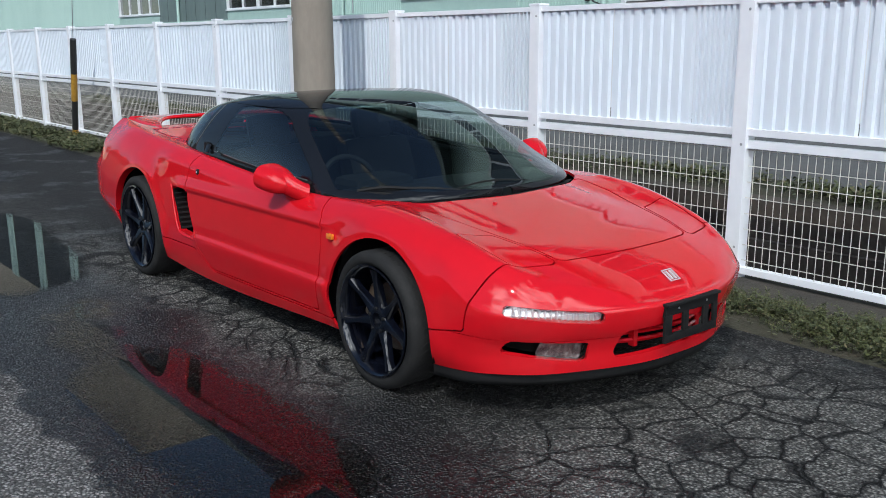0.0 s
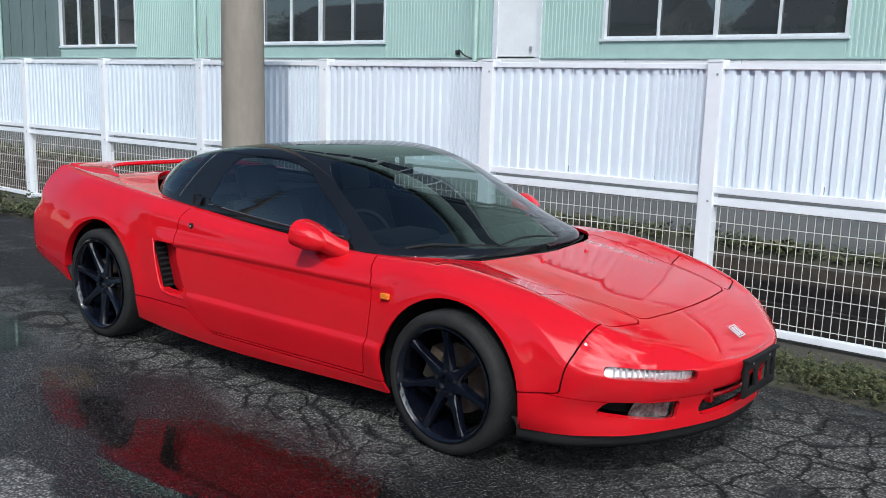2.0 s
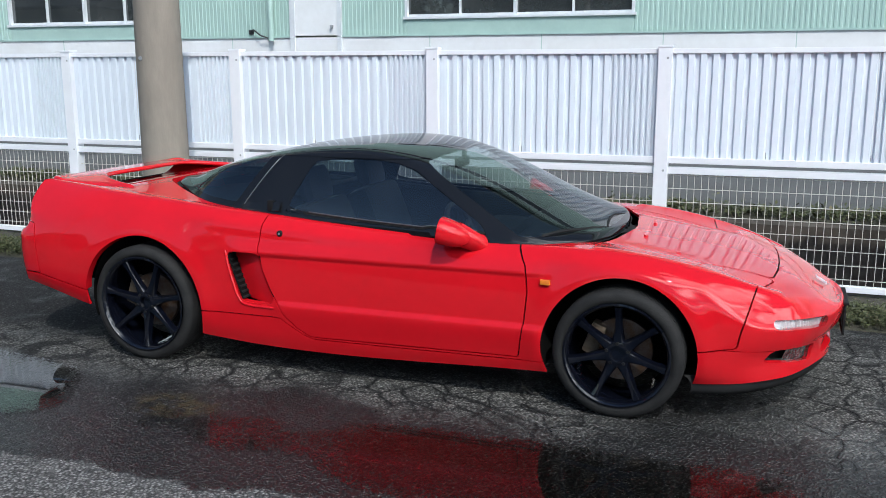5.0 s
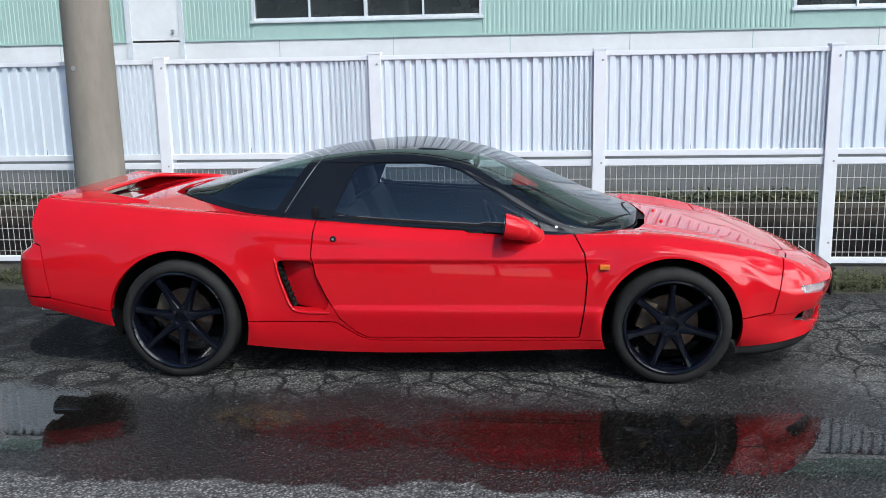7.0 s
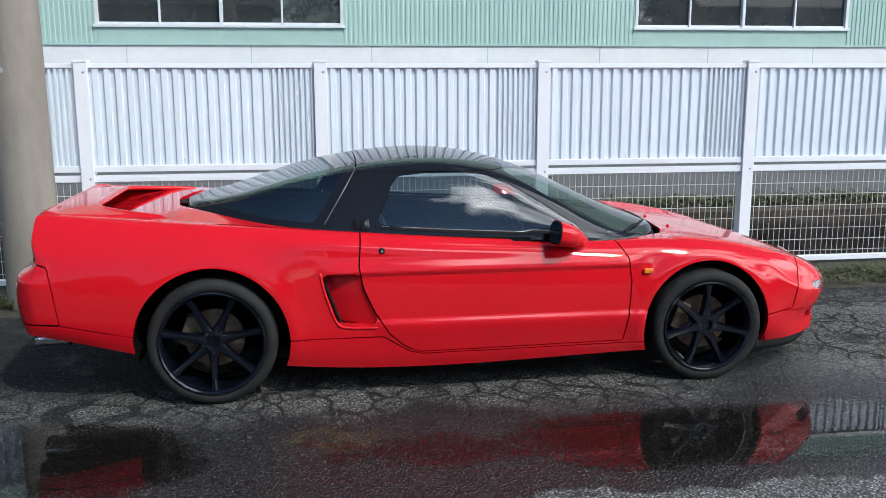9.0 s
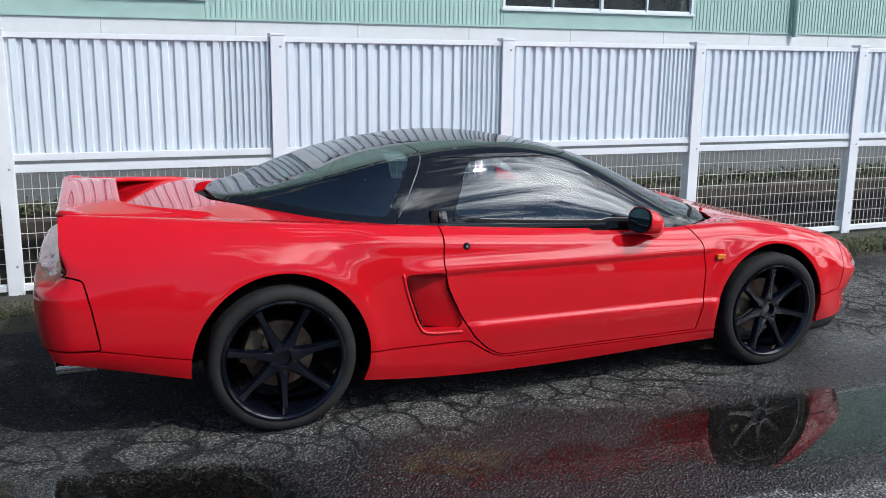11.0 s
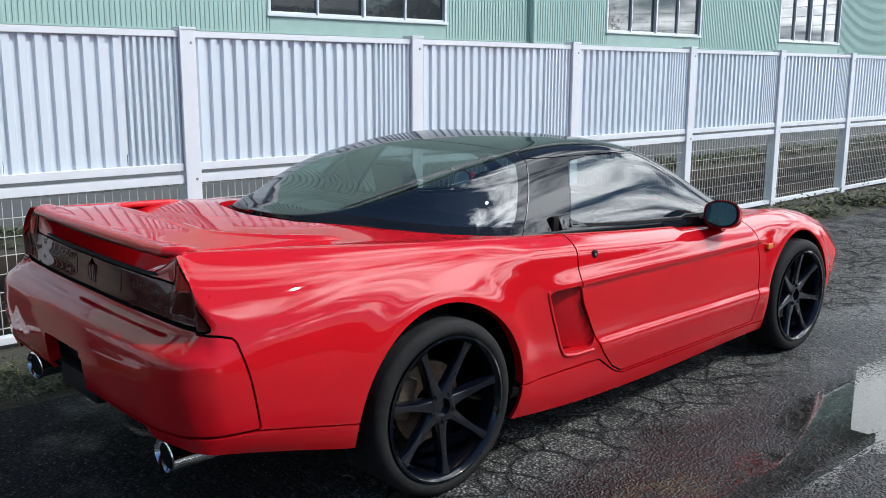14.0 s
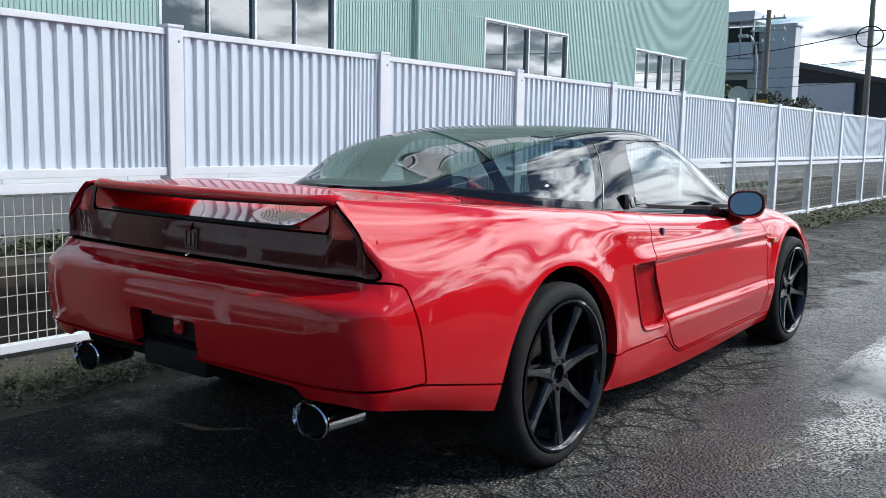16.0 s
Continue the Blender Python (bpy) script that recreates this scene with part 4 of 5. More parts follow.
part("shaft", tube(bmesh.new(), [(-20, -15, 0), (-20, -15, 13)], [.2, .13], 16), CONCRETE, up, smooth=50)
for z in (12.6, 11.9, 10.6):
    part("cross_arm", boxed(-21.2, -18.8, -15.06, -14.94, z, z + .1), GREY_METAL, up)
part("transformer", tube(bmesh.new(), [(-20.5, -15, 8.6), (-20.5, -15, 9.6)], .32, 16), GREY_METAL, up, smooth=50)
road_wires = thing("overhead_wires", "black overhead wires along the open side of the road", "wires")
for k, (dx, z) in enumerate(((-1.1, 12.75), (1.1, 12.75), (-1.1, 12.05), (0, 10.75), (1.0, 10.75))):
    part("wire", tube(bmesh.new(), [(-20 + dx + 60 * t * .9, -15 - 12 * t, z - 1.0 * math.sin(math.pi * t)) for t in np.linspace(0, 1, 13)], .02, 5), BLACK_BAND, road_wires)
    part("wire", tube(bmesh.new(), [(-20 + dx - 55 * t, -15 + 4 * t, z - 1.0 * math.sin(math.pi * t)) for t in np.linspace(0, 1, 13)], .02, 5), BLACK_BAND, road_wires)

# ------------------------------------------------------------------ the car
# Half of its skin is built with s = distance from the middle plane; x runs forward.
CONTOUR = [(2.250, 0), (2.240, .17), (2.160, .42), (2.005, .68), (1.86, .78), (1.6, .83), (1.265, .858), (.9, .857), (.3, .865), (-.3, .872),
           (-.8, .882), (-1.265, .895), (-1.7, .886), (-1.95, .868), (-2.095, .84), (-2.17, .785), (-2.207, .69), (-2.222, .5), (-2.23, .25), (-2.23, 0)]
CROWN_S = [(2.2, .5), (1.9, .60), (1.6, .665), (1.3, .69), (1.1, .70), (.8, .735), (.3, .752), (-.3, .742), (-.73, .735), (-1.1, .74), (-1.5, .708), (-1.8, .668), (-2.0, .635), (-2.1, .613), (-2.2, .59)]
CROWN_Z = [(2.22, .455), (2.07, .53), (1.92, .59), (1.75, .648), (1.57, .695), (1.3, .742), (1.1, .757), (.8, .757), (.3, .778), (-.12, .80), (-.73, .846), (-1.0, .864),
           (-1.34, .888), (-1.6, .907), (-1.8, .922), (-2.04, .935), (-2.2, .94)]
MIDDLE_Z = [(2.22, .455), (2.12, .518), (1.94, .596), (1.6, .672), (1.3, .722), (1.1, .75), (.8, .755), (-.7, .848), (-1.1, .885), (-1.45, .916), (-1.62, .905), (-1.85, .868), (-2.1, .832), (-2.2, .825)]
BOTTOM_Z = [(2.25, .212), (2.0, .203), (1.66, .186), (1.3, .18), (.92, .17), (-.9, .175), (-1.3, .23), (-1.65, .272), (-1.9, .330), (-2.1, .365), (-2.2, .38)]
CANOPY_S = [(-1.46, .02), (-1.435, .2), (-1.36, .345), (-1.26, .45), (-1.13, .555), (-.97, .66), (-.74, .722), (-.6, .731), (-.3, .738), (.2, .75), (.6, .748), (.79, .732), (.9, .68),
            (1.0, .60), (1.06, .54), (1.12, .40), (1.16, .24), (1.18, .02)]
CANOPY_Z = [(1.18, .762), (1.06, .802), (.92, .855), (.77, .925), (.6, 1.0), (.44, 1.068), (.26, 1.13), (.11, 1.157), (-.09, 1.17), (-.39, 1.163), (-.56, 1.145), (-.72, 1.115), (-.9, 1.065),
            (-1.05, 1.022), (-1.2, .975), (-1.35, .938), (-1.46, .920)]


def top_height(x, s):
    c, zc, zm = curve_at(CROWN_S, x), curve_at(CROWN_Z, x), curve_at(MIDDLE_Z, x)
    wide = 0.16 + 0.06 * smooth01(x, 0.5, -0.8) - 0.09 * smooth01(x, -1.3, -1.7)
    bulge = zm + (zc - zm) * np.exp(-((np.minimum(s, c) - c) / wide) ** 2)
    bulge = bulge - .010 * np.exp(-((s - .50) / .07) ** 2) * smooth01(x, .95, 1.2) * smooth01(x, 1.8, 1.5)
    return bulge - 2.2 * np.maximum(s - c, 0) ** 2 - 0.006 * (s / 0.6) ** 2 * (s < c)


TAIL_EDGE = [(.40, .806), (.70, .806), (.74, .788), (.80, .742), (.87, .682), (.925, .617), (1.1, .50)]


def tail_trim(row):
    """Leans the flanks in towards the lamps and levels the crest over them."""
    if row[:, 0].min() > -1.45:
        return row
    x, s, z = row.T
    ahead = np.maximum(x + 2.10, 0)
    cap = curve_at(TAIL_EDGE, z) + .014 + ahead * np.interp(z, [.7, .8, .93], [.42, .31, .10]) + 1.3 * np.maximum(.70 - z, 0) + 1.6 * np.maximum(x + 1.85, 0) ** 2
    lid = curve_at(CROWN_Z, x) + np.maximum(x + 1.72, 0)
    soft = .004 + .022 * np.clip((x + 2.1) / .3, 0, 1)
    s = s - soft * np.logaddexp(0, (s - cap) / soft)
    z = z - .004 * np.logaddexp(0, (z - lid) / .004)
    out = np.stack([x, np.maximum(s, 0), z], 1)
    along = np.concatenate(([0], np.cumsum(np.linalg.norm(np.diff(out, axis=0), axis=1))))
    q = np.linspace(0, along[-1], len(out))
    return np.stack([np.interp(q, along, out[:, k]) for k in range(3)], 1)


def rear_section(x, s, zb, x_in, nv):
    """A section behind the door: upright below, rolling over to the crest of the fender, then the deck."""
    c, zc = float(curve_at(CROWN_S, x)), float(curve_at(CROWN_Z, x)) - .006
    zm, p = .47, .56 + .34 * float(smooth01(x, -1.72, -2.12))
    n = 2.1 + .5 * float(smooth01(x, -1.3, -2.0))
    pts = [(x, s - .034 * (1 - f) ** 2.5, zb + f * (zm - zb)) for f in (0, .15, .35, .6, .85)]
    for a in np.linspace(0, math.pi / 2, 12):
        pts.append((x, c + (s - c) * math.cos(a) ** (2 * p), zm + (zc - zm) * math.sin(a) ** (2 / n)))
    for q in (.05, .11, .18, .26, .36, .48, .6, .74, .88, 1.0):
        px, ps = x + (x_in - x) * q, c * (1 - q)
        pts.append((px, ps, float(top_height(np.array(px), np.array(ps))) ))
    return spline(pts, nv)


def body_grid(nu=300, nv=150):
    con = spline(CONTOUR, nu)
    x, s = con[:, 0], con[:, 1]
    d = np.gradient(con, axis=0)
    nx, ns = -d[:, 1], d[:, 0]
    ln = np.hypot(nx, ns)
    nx, ns = -nx / ln, -ns / ln
    nx[0], ns[0], nx[-1], ns[-1] = 1, 0, -1, 0
    nose, tail = smooth01(x, 1.62, 1.95), smooth01(x, -1.97, -2.13)
    zb = curve_at(BOTTOM_Z, x)
    zs = (curve_at(CROWN_Z, x) - 0.055 + .03 * smooth01(x, -1.3, -1.9)) * (1 - nose - tail) + 0.468 * nose + (0.838 + .088 * smooth01(s, .585, .645)) * tail
    fs = np.array([0, .08, .2, .34, .48, .62, .76, .89, 1.0])
    os_ = np.array([.034, .018, .005, 0, .001, .005, .013, .027, .048])
    fn, on = np.array([0, .1, .3, .45, .58, .70, .83, .93, 1.0]), np.array([.05, .048, .046, .036, .020, .009, .002, .0, .011])
    ft, ot = np.array([0, .1, .25, .46, .57, .625, .68, .85, 1.0]), np.array([.03, .012, .0, .0, .012, .055, .105, .118, .13])
    f = fs[None] * (1 - nose - tail)[:, None] + fn[None] * nose[:, None] + ft[None] * tail[:, None]
    rear = (smooth01(x, -1.1, -1.75) * (1 - .75 * smooth01(x, -1.75, -2.0)) * (1 - tail))[:, None]
    o_rear = np.array([.034, .018, .005, 0, .005, .022, .058, .110, .185])
    z_tail = zb[:, None] + ft[None] * (.85 - zb)[:, None]
    z_tail[:, 7], z_tail[:, 8] = .70 + .6 * (zs - .70), zs
    f += ((z_tail - zb[:, None]) / (zs - zb)[:, None] - ft[None]) * tail[:, None]
    o = os_[None] * (1 - nose - tail)[:, None] + on[None] * nose[:, None] + ot[None] * (tail * (.3 + .7 * nx ** 2))[:, None]
    o += (o_rear - os_)[None] * rear
    arc = np.concatenate(([0], np.cumsum(np.hypot(np.diff(x), np.diff(s)))))
    a_nose, a_tail = arc[np.argmax(x < 1.45)], arc[np.argmax(x < -1.6)]
    xs = np.where(arc < a_nose, 2.12 + (1.45 - 2.12) * arc / a_nose, np.where(arc > a_tail, -1.6 - 0.37 * (arc - a_tail) / (arc[-1] - a_tail), x))
    rows = []
    for k in range(nu):
        pts = [(x[k] - o[k, j] * nx[k], max(s[k] - o[k, j] * ns[k], 0), zb[k] + f[k, j] * (zs[k] - zb[k])) for j in range(9)]
        x0, s0, z0 = pts[-1]
        h0 = float(top_height(np.array(x0), np.array(s0)))
        for q in (.035, .08, .14, .21, .3, .42, .56, .7, .85, 1.0):
            px, ps = x0 + (xs[k] - x0) * q, s0 * (1 - q)
            pts.append((px, ps, float(top_height(np.array(px), np.array(ps))) - (h0 - z0) * max(0, 1 - q / (.16 - .09 * tail[k])) ** 2))
        row = spline(pts, nv)
        rear_k = float(smooth01(x[k], -.78, -1.08) * (1 - smooth01(x[k], -2.06, -2.13)))
        if rear_k:
            row = row * (1 - rear_k) + rear_section(x[k], s[k], zb[k], xs[k], nv) * rear_k
        row = tail_trim(row)
        # door creases, and the flared lips of the wheel arches
        px, pz = row[:, 0], row[:, 2]
        on_side = smooth01(row[:, 1], .70, .78) * (abs(ns[k]) > .9)
        up = -.013 * smooth01(pz, .620, .636) * smooth01(pz, .71, .64) * smooth01(px, -.80, -.6) * smooth01(px, 1.0, .8)
        low = -.013 * smooth01(pz, .404, .378) * smooth01(pz, .25, .374) * smooth01(px, -.50, -.38) * smooth01(px, .97, .9)
        lip = 0
        for ax, az, ar in (ARCH_F, ARCH_R):
            dist = np.hypot(px - ax, pz - az) - ar
            lip = lip + .010 * np.exp(-((dist - .02) / .05) ** 2) * smooth01(pz, .12, .3)
        row[:, 1] -= on_side * (up + low - lip)
        rows.append(row)
    g = np.array(rows)
    for _ in range(45):
        w = .5 * smooth01(g[1:-1, :, :1], -1.55, -1.8) * (1 - smooth01(g[1:-1, :, :1], -2.03, -2.09))
        g[1:-1] += w * ((g[2:] + g[:-2]) / 2 - g[1:-1])
    for _ in range(12):
        c = g[1:-1, 1:-1]
        w = .4 * smooth01(c[..., :1], -.85, -1.15) * (1 - smooth01(c[..., :1], -2.05, -2.10)) * smooth01(c[..., 2:], .42, .5) * smooth01(c[..., 1:2], .40, .50)
        c += w * ((g[2:, 1:-1] + g[:-2, 1:-1] + g[1:-1, 2:] + g[1:-1, :-2]) / 4 - c)
    return g


def facing(skin, way):
    """Turns the skin's normals to the outside."""
    if np.mean(np.sum(skin.v[:, :3] * skin.v[:, 3:] * np.array(way), axis=1)) < 0:
        skin.v[:, 3:] *= -1
        skin.f = [f[::-1] for f in skin.f]
    return skin


ARCH_F, ARCH_R = (1.280, .297, .349), (-1.264, .310, .376)
car = thing("sports_car", "low red sports car with black roof and wheels on asphalt", "car")
body = facing(Skin.grid(body_grid()), (0, 1, 0))
hole = [(x, float(curve_at(CANOPY_S, x))) for x in np.linspace(-1.46, 1.18, 70)]
hole = [(x + .045 * float(smooth01(x, .85, 1.15)) - .05 * float(smooth01(x, -1.15, -1.4)), s + .020 * float(smooth01(x, .8, .95)) + .020 * float(smooth01(x, -.95, -1.25))) for x, s in hole]
hole = hole + [(x, -s) for x, s in hole[::-1]]


def arches(x, s, z):
    return np.minimum(np.hypot(x - ARCH_F[0], z - ARCH_F[1]) - ARCH_F[2], np.hypot(x - ARCH_R[0], z - ARCH_R[1]) - ARCH_R[2]) + np.where(s < .45, 9, 0)


def cabin_hole(x, s, z):
    return np.where(z > .6, polygon_distance(x, s, hole), 9)


def side_poly(outline, rounding=0.0, least=.4):
    return lambda x, s, z: np.where(s > least, polygon_distance(x, z, outline, rounding), 9)


def plan_poly(outline, rounding=0.0, least=.4):
    return lambda x, s, z: np.where(z > least, polygon_distance(x, s, outline, rounding), 9)


def face_poly(outline, rounding, lo, hi):
    return lambda x, s, z: np.where((x > lo) & (x < hi), polygon_distance(s, z, outline, rounding), 9)


GAP = 0.0035
DOOR = [(.79, 1.0), (.79, .76), (.845, .67), (.86, .55), (.85, .42), (.822, .236), (-.255, .224), (-.325, .26), (-.40, .33), (-.47, .44), (-.525, .56), (-.545, .67), (-.535, .79), (-.53, 1.0)]
VENT = [(-.745, .638), (-.545, .638), (-.44, .37), (-.655, .385)]
SILL = [(-1.0, .312), (-.425, .312), (-.36, .268), (-.30, .231), (-.24, .212), (.95, .222), (1.0, .222), (1.0, .0), (-1.0, 0)]
BUMPER_F = [(2.6, .62), (1.855, .62), (1.84, .575), (1.80, .44), (1.785, .362), (1.60, .338), (1.60, 0), (2.6, 0)]
BUMPER_R = [(-2.6, .712), (-2.07, .712), (-2.025, .70), (-1.998, .58), (-1.975, .425), (-2.6, .425)]
SKIRT_R = [(-2.6, .425), (-1.97, .42), (-1.6, .352), (-1.5, 0), (-2.6, 0)]
HOOD = [(1.12, -.2), (1.12, .56), (1.35, .53), (1.585, .475), (1.90, .405), (1.918, .37), (1.935, .2), (1.94, 0), (1.935, -.2)]
LID = [(1.575, .665), (1.605, .49), (1.905, .418), (1.918, .45), (1.872, .612)]
SIGNAL = [(.415, .405), (.415, .452), (.715, .484), (.738, .446)]
FOG = [(.44, .246), (.435, .325), (.70, .345), (.712, .285)]
GRILLE = [(-.2, .266), (.348, .246), (.316, .362), (-.2, .385)]
TAIL = [(-.2, .718), (.796, .718), (.736, .80), (.676, .87), (.618, .918), (.588, .918), (.598, .83), (-.2, .828)]
PLATE_BAY = [(-.2, .40), (.168, .40), (.168, .548), (-.2, .548)]
VALANCE = [(-.2, .0), (.70, .0), (.66, .33), (.57, .41), (-.2, .425)]

_, body = body.cut(arches)
_, body = body.cut(cabin_hole, 0.0)
liner = body.shifted(-0.016)
for outline, rounding, lo, hi in ((GRILLE, .03, 1.9, 3), (FOG, .018, 1.7, 3), (SIGNAL, .012, 1.7, 3), (PLATE_BAY, .02, -3, -1.9), (VALANCE, .02, -3, -1.9)):
    _, liner = liner.cut(face_poly(outline, rounding, lo, hi))
_, liner = liner.cut(side_poly(VENT, .03))
_, liner = liner.cut(lambda x, s, z: np.maximum(x + 1.85, .71 - z))
liner.object("inner_shell", DARK, car, both=True, lip=0.0)

tail_skin, body = body.cut(face_poly(TAIL, .012, -3, -2.02), GAP)
door, body = body.cut(side_poly(DOOR, .01), GAP)
lid, body = body.cut(plan_poly(LID, .02), GAP)
hood, body = body.cut(plan_poly(HOOD, .01), GAP)
bumper_f, body = body.cut(lambda x, s, z: polygon_distance(x, z, BUMPER_F, .01), GAP)
bumper_r, body = body.cut(lambda x, s, z: polygon_distance(x, z, BUMPER_R, .008), GAP)
skirt_r, body = body.cut(lambda x, s, z: polygon_distance(x, z, SKIRT_R, .004), GAP)
sill, body = body.cut(side_poly(SILL, .004), GAP)
vent, body = body.cut(side_poly(VENT, .038), 0.0)
fender, quarter = body.cut(lambda x, s, z: .1 - x, 0.0)
signal, bumper_f = bumper_f.cut(face_poly(SIGNAL, .012, 1.7, 3), .001)
fog, bumper_f = bumper_f.cut(face_poly(FOG, .018, 1.7, 3), .0)
grille, bumper_f = bumper_f.cut(face_poly(GRILLE, .03, 1.9, 3), .0)
bumper_low, bumper_f = bumper_f.cut(lambda x, s, z: z - .340 - .012 * smooth01(x, 2.0, 1.7), .0018)
plate_bay, bumper_r = bumper_r.cut(face_poly(PLATE_BAY, .02, -3, -1.9), 0.0)
valance_cut, skirt_r = skirt_r.cut(face_poly(VALANCE, .02, -3, -1.9), 0.0)
valance_up, bumper_r = bumper_r.cut(face_poly(VALANCE, .02, -3, -1.9), 0.0)

for sd in (1, -1):
    dr = door.object("door", RED, car, sd)
    fender.object("front_fender", RED, car, sd, lip=.014)
    quarter.object("rear_quarter", RED, car, sd, lip=.045)
    lid.object("headlamp_lid", RED, car, sd)
    sill.object("sill", RED, car, sd)
    skirt_r.object("rear_skirt", RED, car, sd)
hood.object("hood", RED, car, both=True)
bumper_f.object("front_bumper", RED, car, both=True, lip=.03)
bumper_low.object("front_apron", RED, car, both=True, lip=.03)
bumper_r.object("rear_bumper", RED, car, both=True, lip=.04)

# side air intakes: a scoop floor that sinks towards the rear, and slats in its mouth
front_edge = -.545 + (.638 - vent.v[:, 2]) / (.638 - .37) * .105
sunk = np.clip((front_edge - vent.v[:, 0]) / .2, 0, 1)
scoop = Skin(vent.v.copy(), vent.f)
scoop.v[:, 1] -= 0.016 * np.minimum(1, sunk * 9) + 0.065 * sunk ** 1.2
facing(scoop.renormal(), (0, 1, 0))
for sd in (1, -1):
    v = scoop.object("air_intake", RED, car, sd, lip=0)

    def mouth(z, off=0.0):
        return -.745 + (.638 - z) / .253 * .09 + off
    bm = bmesh.new()
    prism(bm, [(.790, .392), (.866, .392), (.866, .630), (.790, .630)], lambda a, b, c: Vector((mouth(b, .010 + c), sd * a, b)), .004)
    part("intake_mouth", bm, DARK, v)
    rim_line = spline([(-.737, .646), (-.722, .57), (-.694, .48), (-.668, .41), (-.645, .377), (-.60, .365), (-.52, .361), (-.455, .360)], 40)
    near = [int(np.argmin((quarter.v[:, 0] - x) ** 2 + (quarter.v[:, 2] - z) ** 2 + 9 * (quarter.v[:, 1] < .6))) for x, z in rim_line]
    part("intake_lip", tube(bmesh.new(), [(x, sd * (float(quarter.v[i, 1]) - .0015), z) for (x, z), i in zip(rim_line, near)], [.002] + [.008] * 38 + [.002], 10), RED, v, smooth=60)
    for k in range(9):
        z = .398 + k * .0275
        bm = bmesh.new()
        prism(bm, [(.796, z), (.862, z), (.862, z + .006), (.796, z + .006)], lambda a, b, c: Vector((mouth(b, .013 + c), sd * a, b - c * .5)), .010)
        part("slat", bm, BLACK_PLASTIC, v)

# front lamps, fog lamps, grille
for sd in (1, -1):
    sg = signal.object("turn_signal", LAMP_GLASS, car, sd, lip=.02, label="clear ribbed turn signal lens")
    signal.shifted(-.028).object("reflector", LAMP_BOWL, sg, sd, lip=0)
    for k in range(0, 15):
        s0 = .435 + k * .019
        bm = bmesh.new()
        xx = float(curve_at([(.40, 2.16), (.55, 2.092), (.70, 1.985), (.74, 1.95)], s0)) - .020
        box(bm, xx - .006, xx + .002, sd * s0 - .003, sd * s0 + .003, .412 + (s0 - .42) * .11, .450 + (s0 - .42) * .11)
        part("lens_rib", bm, LAMP_BOWL, sg)
    fh = fog.shifted(-.06).object("fog_lamp", DARK, car, sd, lip=0, label="clear fog lamp in a dark recess")
    fog_lens, _ = fog.cut(face_poly([(.452, .252), (.448, .322), (.600, .332), (.618, .266)], .01, 1.7, 3))
    fog_lens.shifted(-.008).object("lamp_lens", LAMP_GLASS, fh, sd, lip=.02)
    fog_lens.shifted(-.034).object("lamp_bowl", FOG_BOWL, fh, sd, lip=0)
grille_back = grille.shifted(-.09).object("grille", DARK, car, both=True, lip=0, label="dark front air intake with red cross bars")
for k, zz in enumerate((.292, .325)):
    bm = bmesh.new()
    pts = [(2.165 - .32 * (yy / .35) ** 2 * .35, yy, zz) for yy in np.linspace(-.33, .33, 13)]
    tube(bm, pts, .010, 6)
    part("grille_bar", bm, RED, grille_back, smooth=50)
for yy in (-.2, .2):
    part("grille_post", boxed(2.11, 2.14, yy - .012, yy + .012, .265, .36, .004), RED, grille_back)

holder = part("plate_holder", boxed(2.242, 2.254, -.170, .170, .405, .455, .006), BLACK_PLASTIC, car, "empty black number plate holder", smooth=40)
for a0, a1, b0, b1 in ((-.170, .170, .295, .330), (-.170, -.125, .328, .407), (-.055, -.02, .328, .407), (.075, .11, .328, .407), (.14, .170, .328, .407)):
    part("holder_bar", boxed(2.242, 2.254, a0, a1, b0, b1, .004), BLACK_PLASTIC, holder, smooth=40)
part("holder_back", boxed(2.209, 2.244, -.165, .165, .398, .448, .006), BLACK_PLASTIC, holder, smooth=40)
part("ledge", boxed(2.236, 2.266, -.172, .172, .443, .456, .005), BLACK_PLASTIC, holder)
for a in (-.09, .09):
    part("screw", boxed(2.253, 2.257, a - .004, a + .004, .424, .432, .001), GREY_METAL, holder)

# black chin spoiler
chin = Skin.grid(np.array([[(p[0] - o, p[1] * (1 - o * .4), p[2] + z) for o, z in ((.085, .030), (.064, .02), (.048, .0), (.045, -.032), (.058, -.053), (.10, -.056))]
                           for p in spline([(2.235, 0, .212), (2.22, .17, .211), (2.14, .41, .206), (1.985, .655, .200), (1.84, .765, .193), (1.65, .808, .186)], 80)]))
facing(chin, (1, 1, 0)).object("chin_spoiler", BLACK_PLASTIC, car, both=True, lip=0)


def emblem(parent, place, size, mat):
    """A plain upright badge: a frame round two bars."""
    bm = bmesh.new()
    for a0, a1, b0, b1 in ((-.5, -.42, -.5, .5), (.42, .5, -.5, .5), (-.5, .5, -.5, -.43), (-.5, .5, .43, .5),
                           (-.28, -.08, -.36, .36), (.08, .28, -.36, .36)):
        prism(bm, [(a0 * size, b0 * size), (a1 * size, b0 * size), (a1 * size, b1 * size), (a0 * size, b1 * size)], lambda a, b, c: place @ Vector((a, b, c)), .004)
    return part("emblem", bm, mat, parent)


emblem(car, pose(2.140, 0, .522, 0, 33, 0) @ pose(0, 0, 0, 0, 0, -90), .062, BADGE)

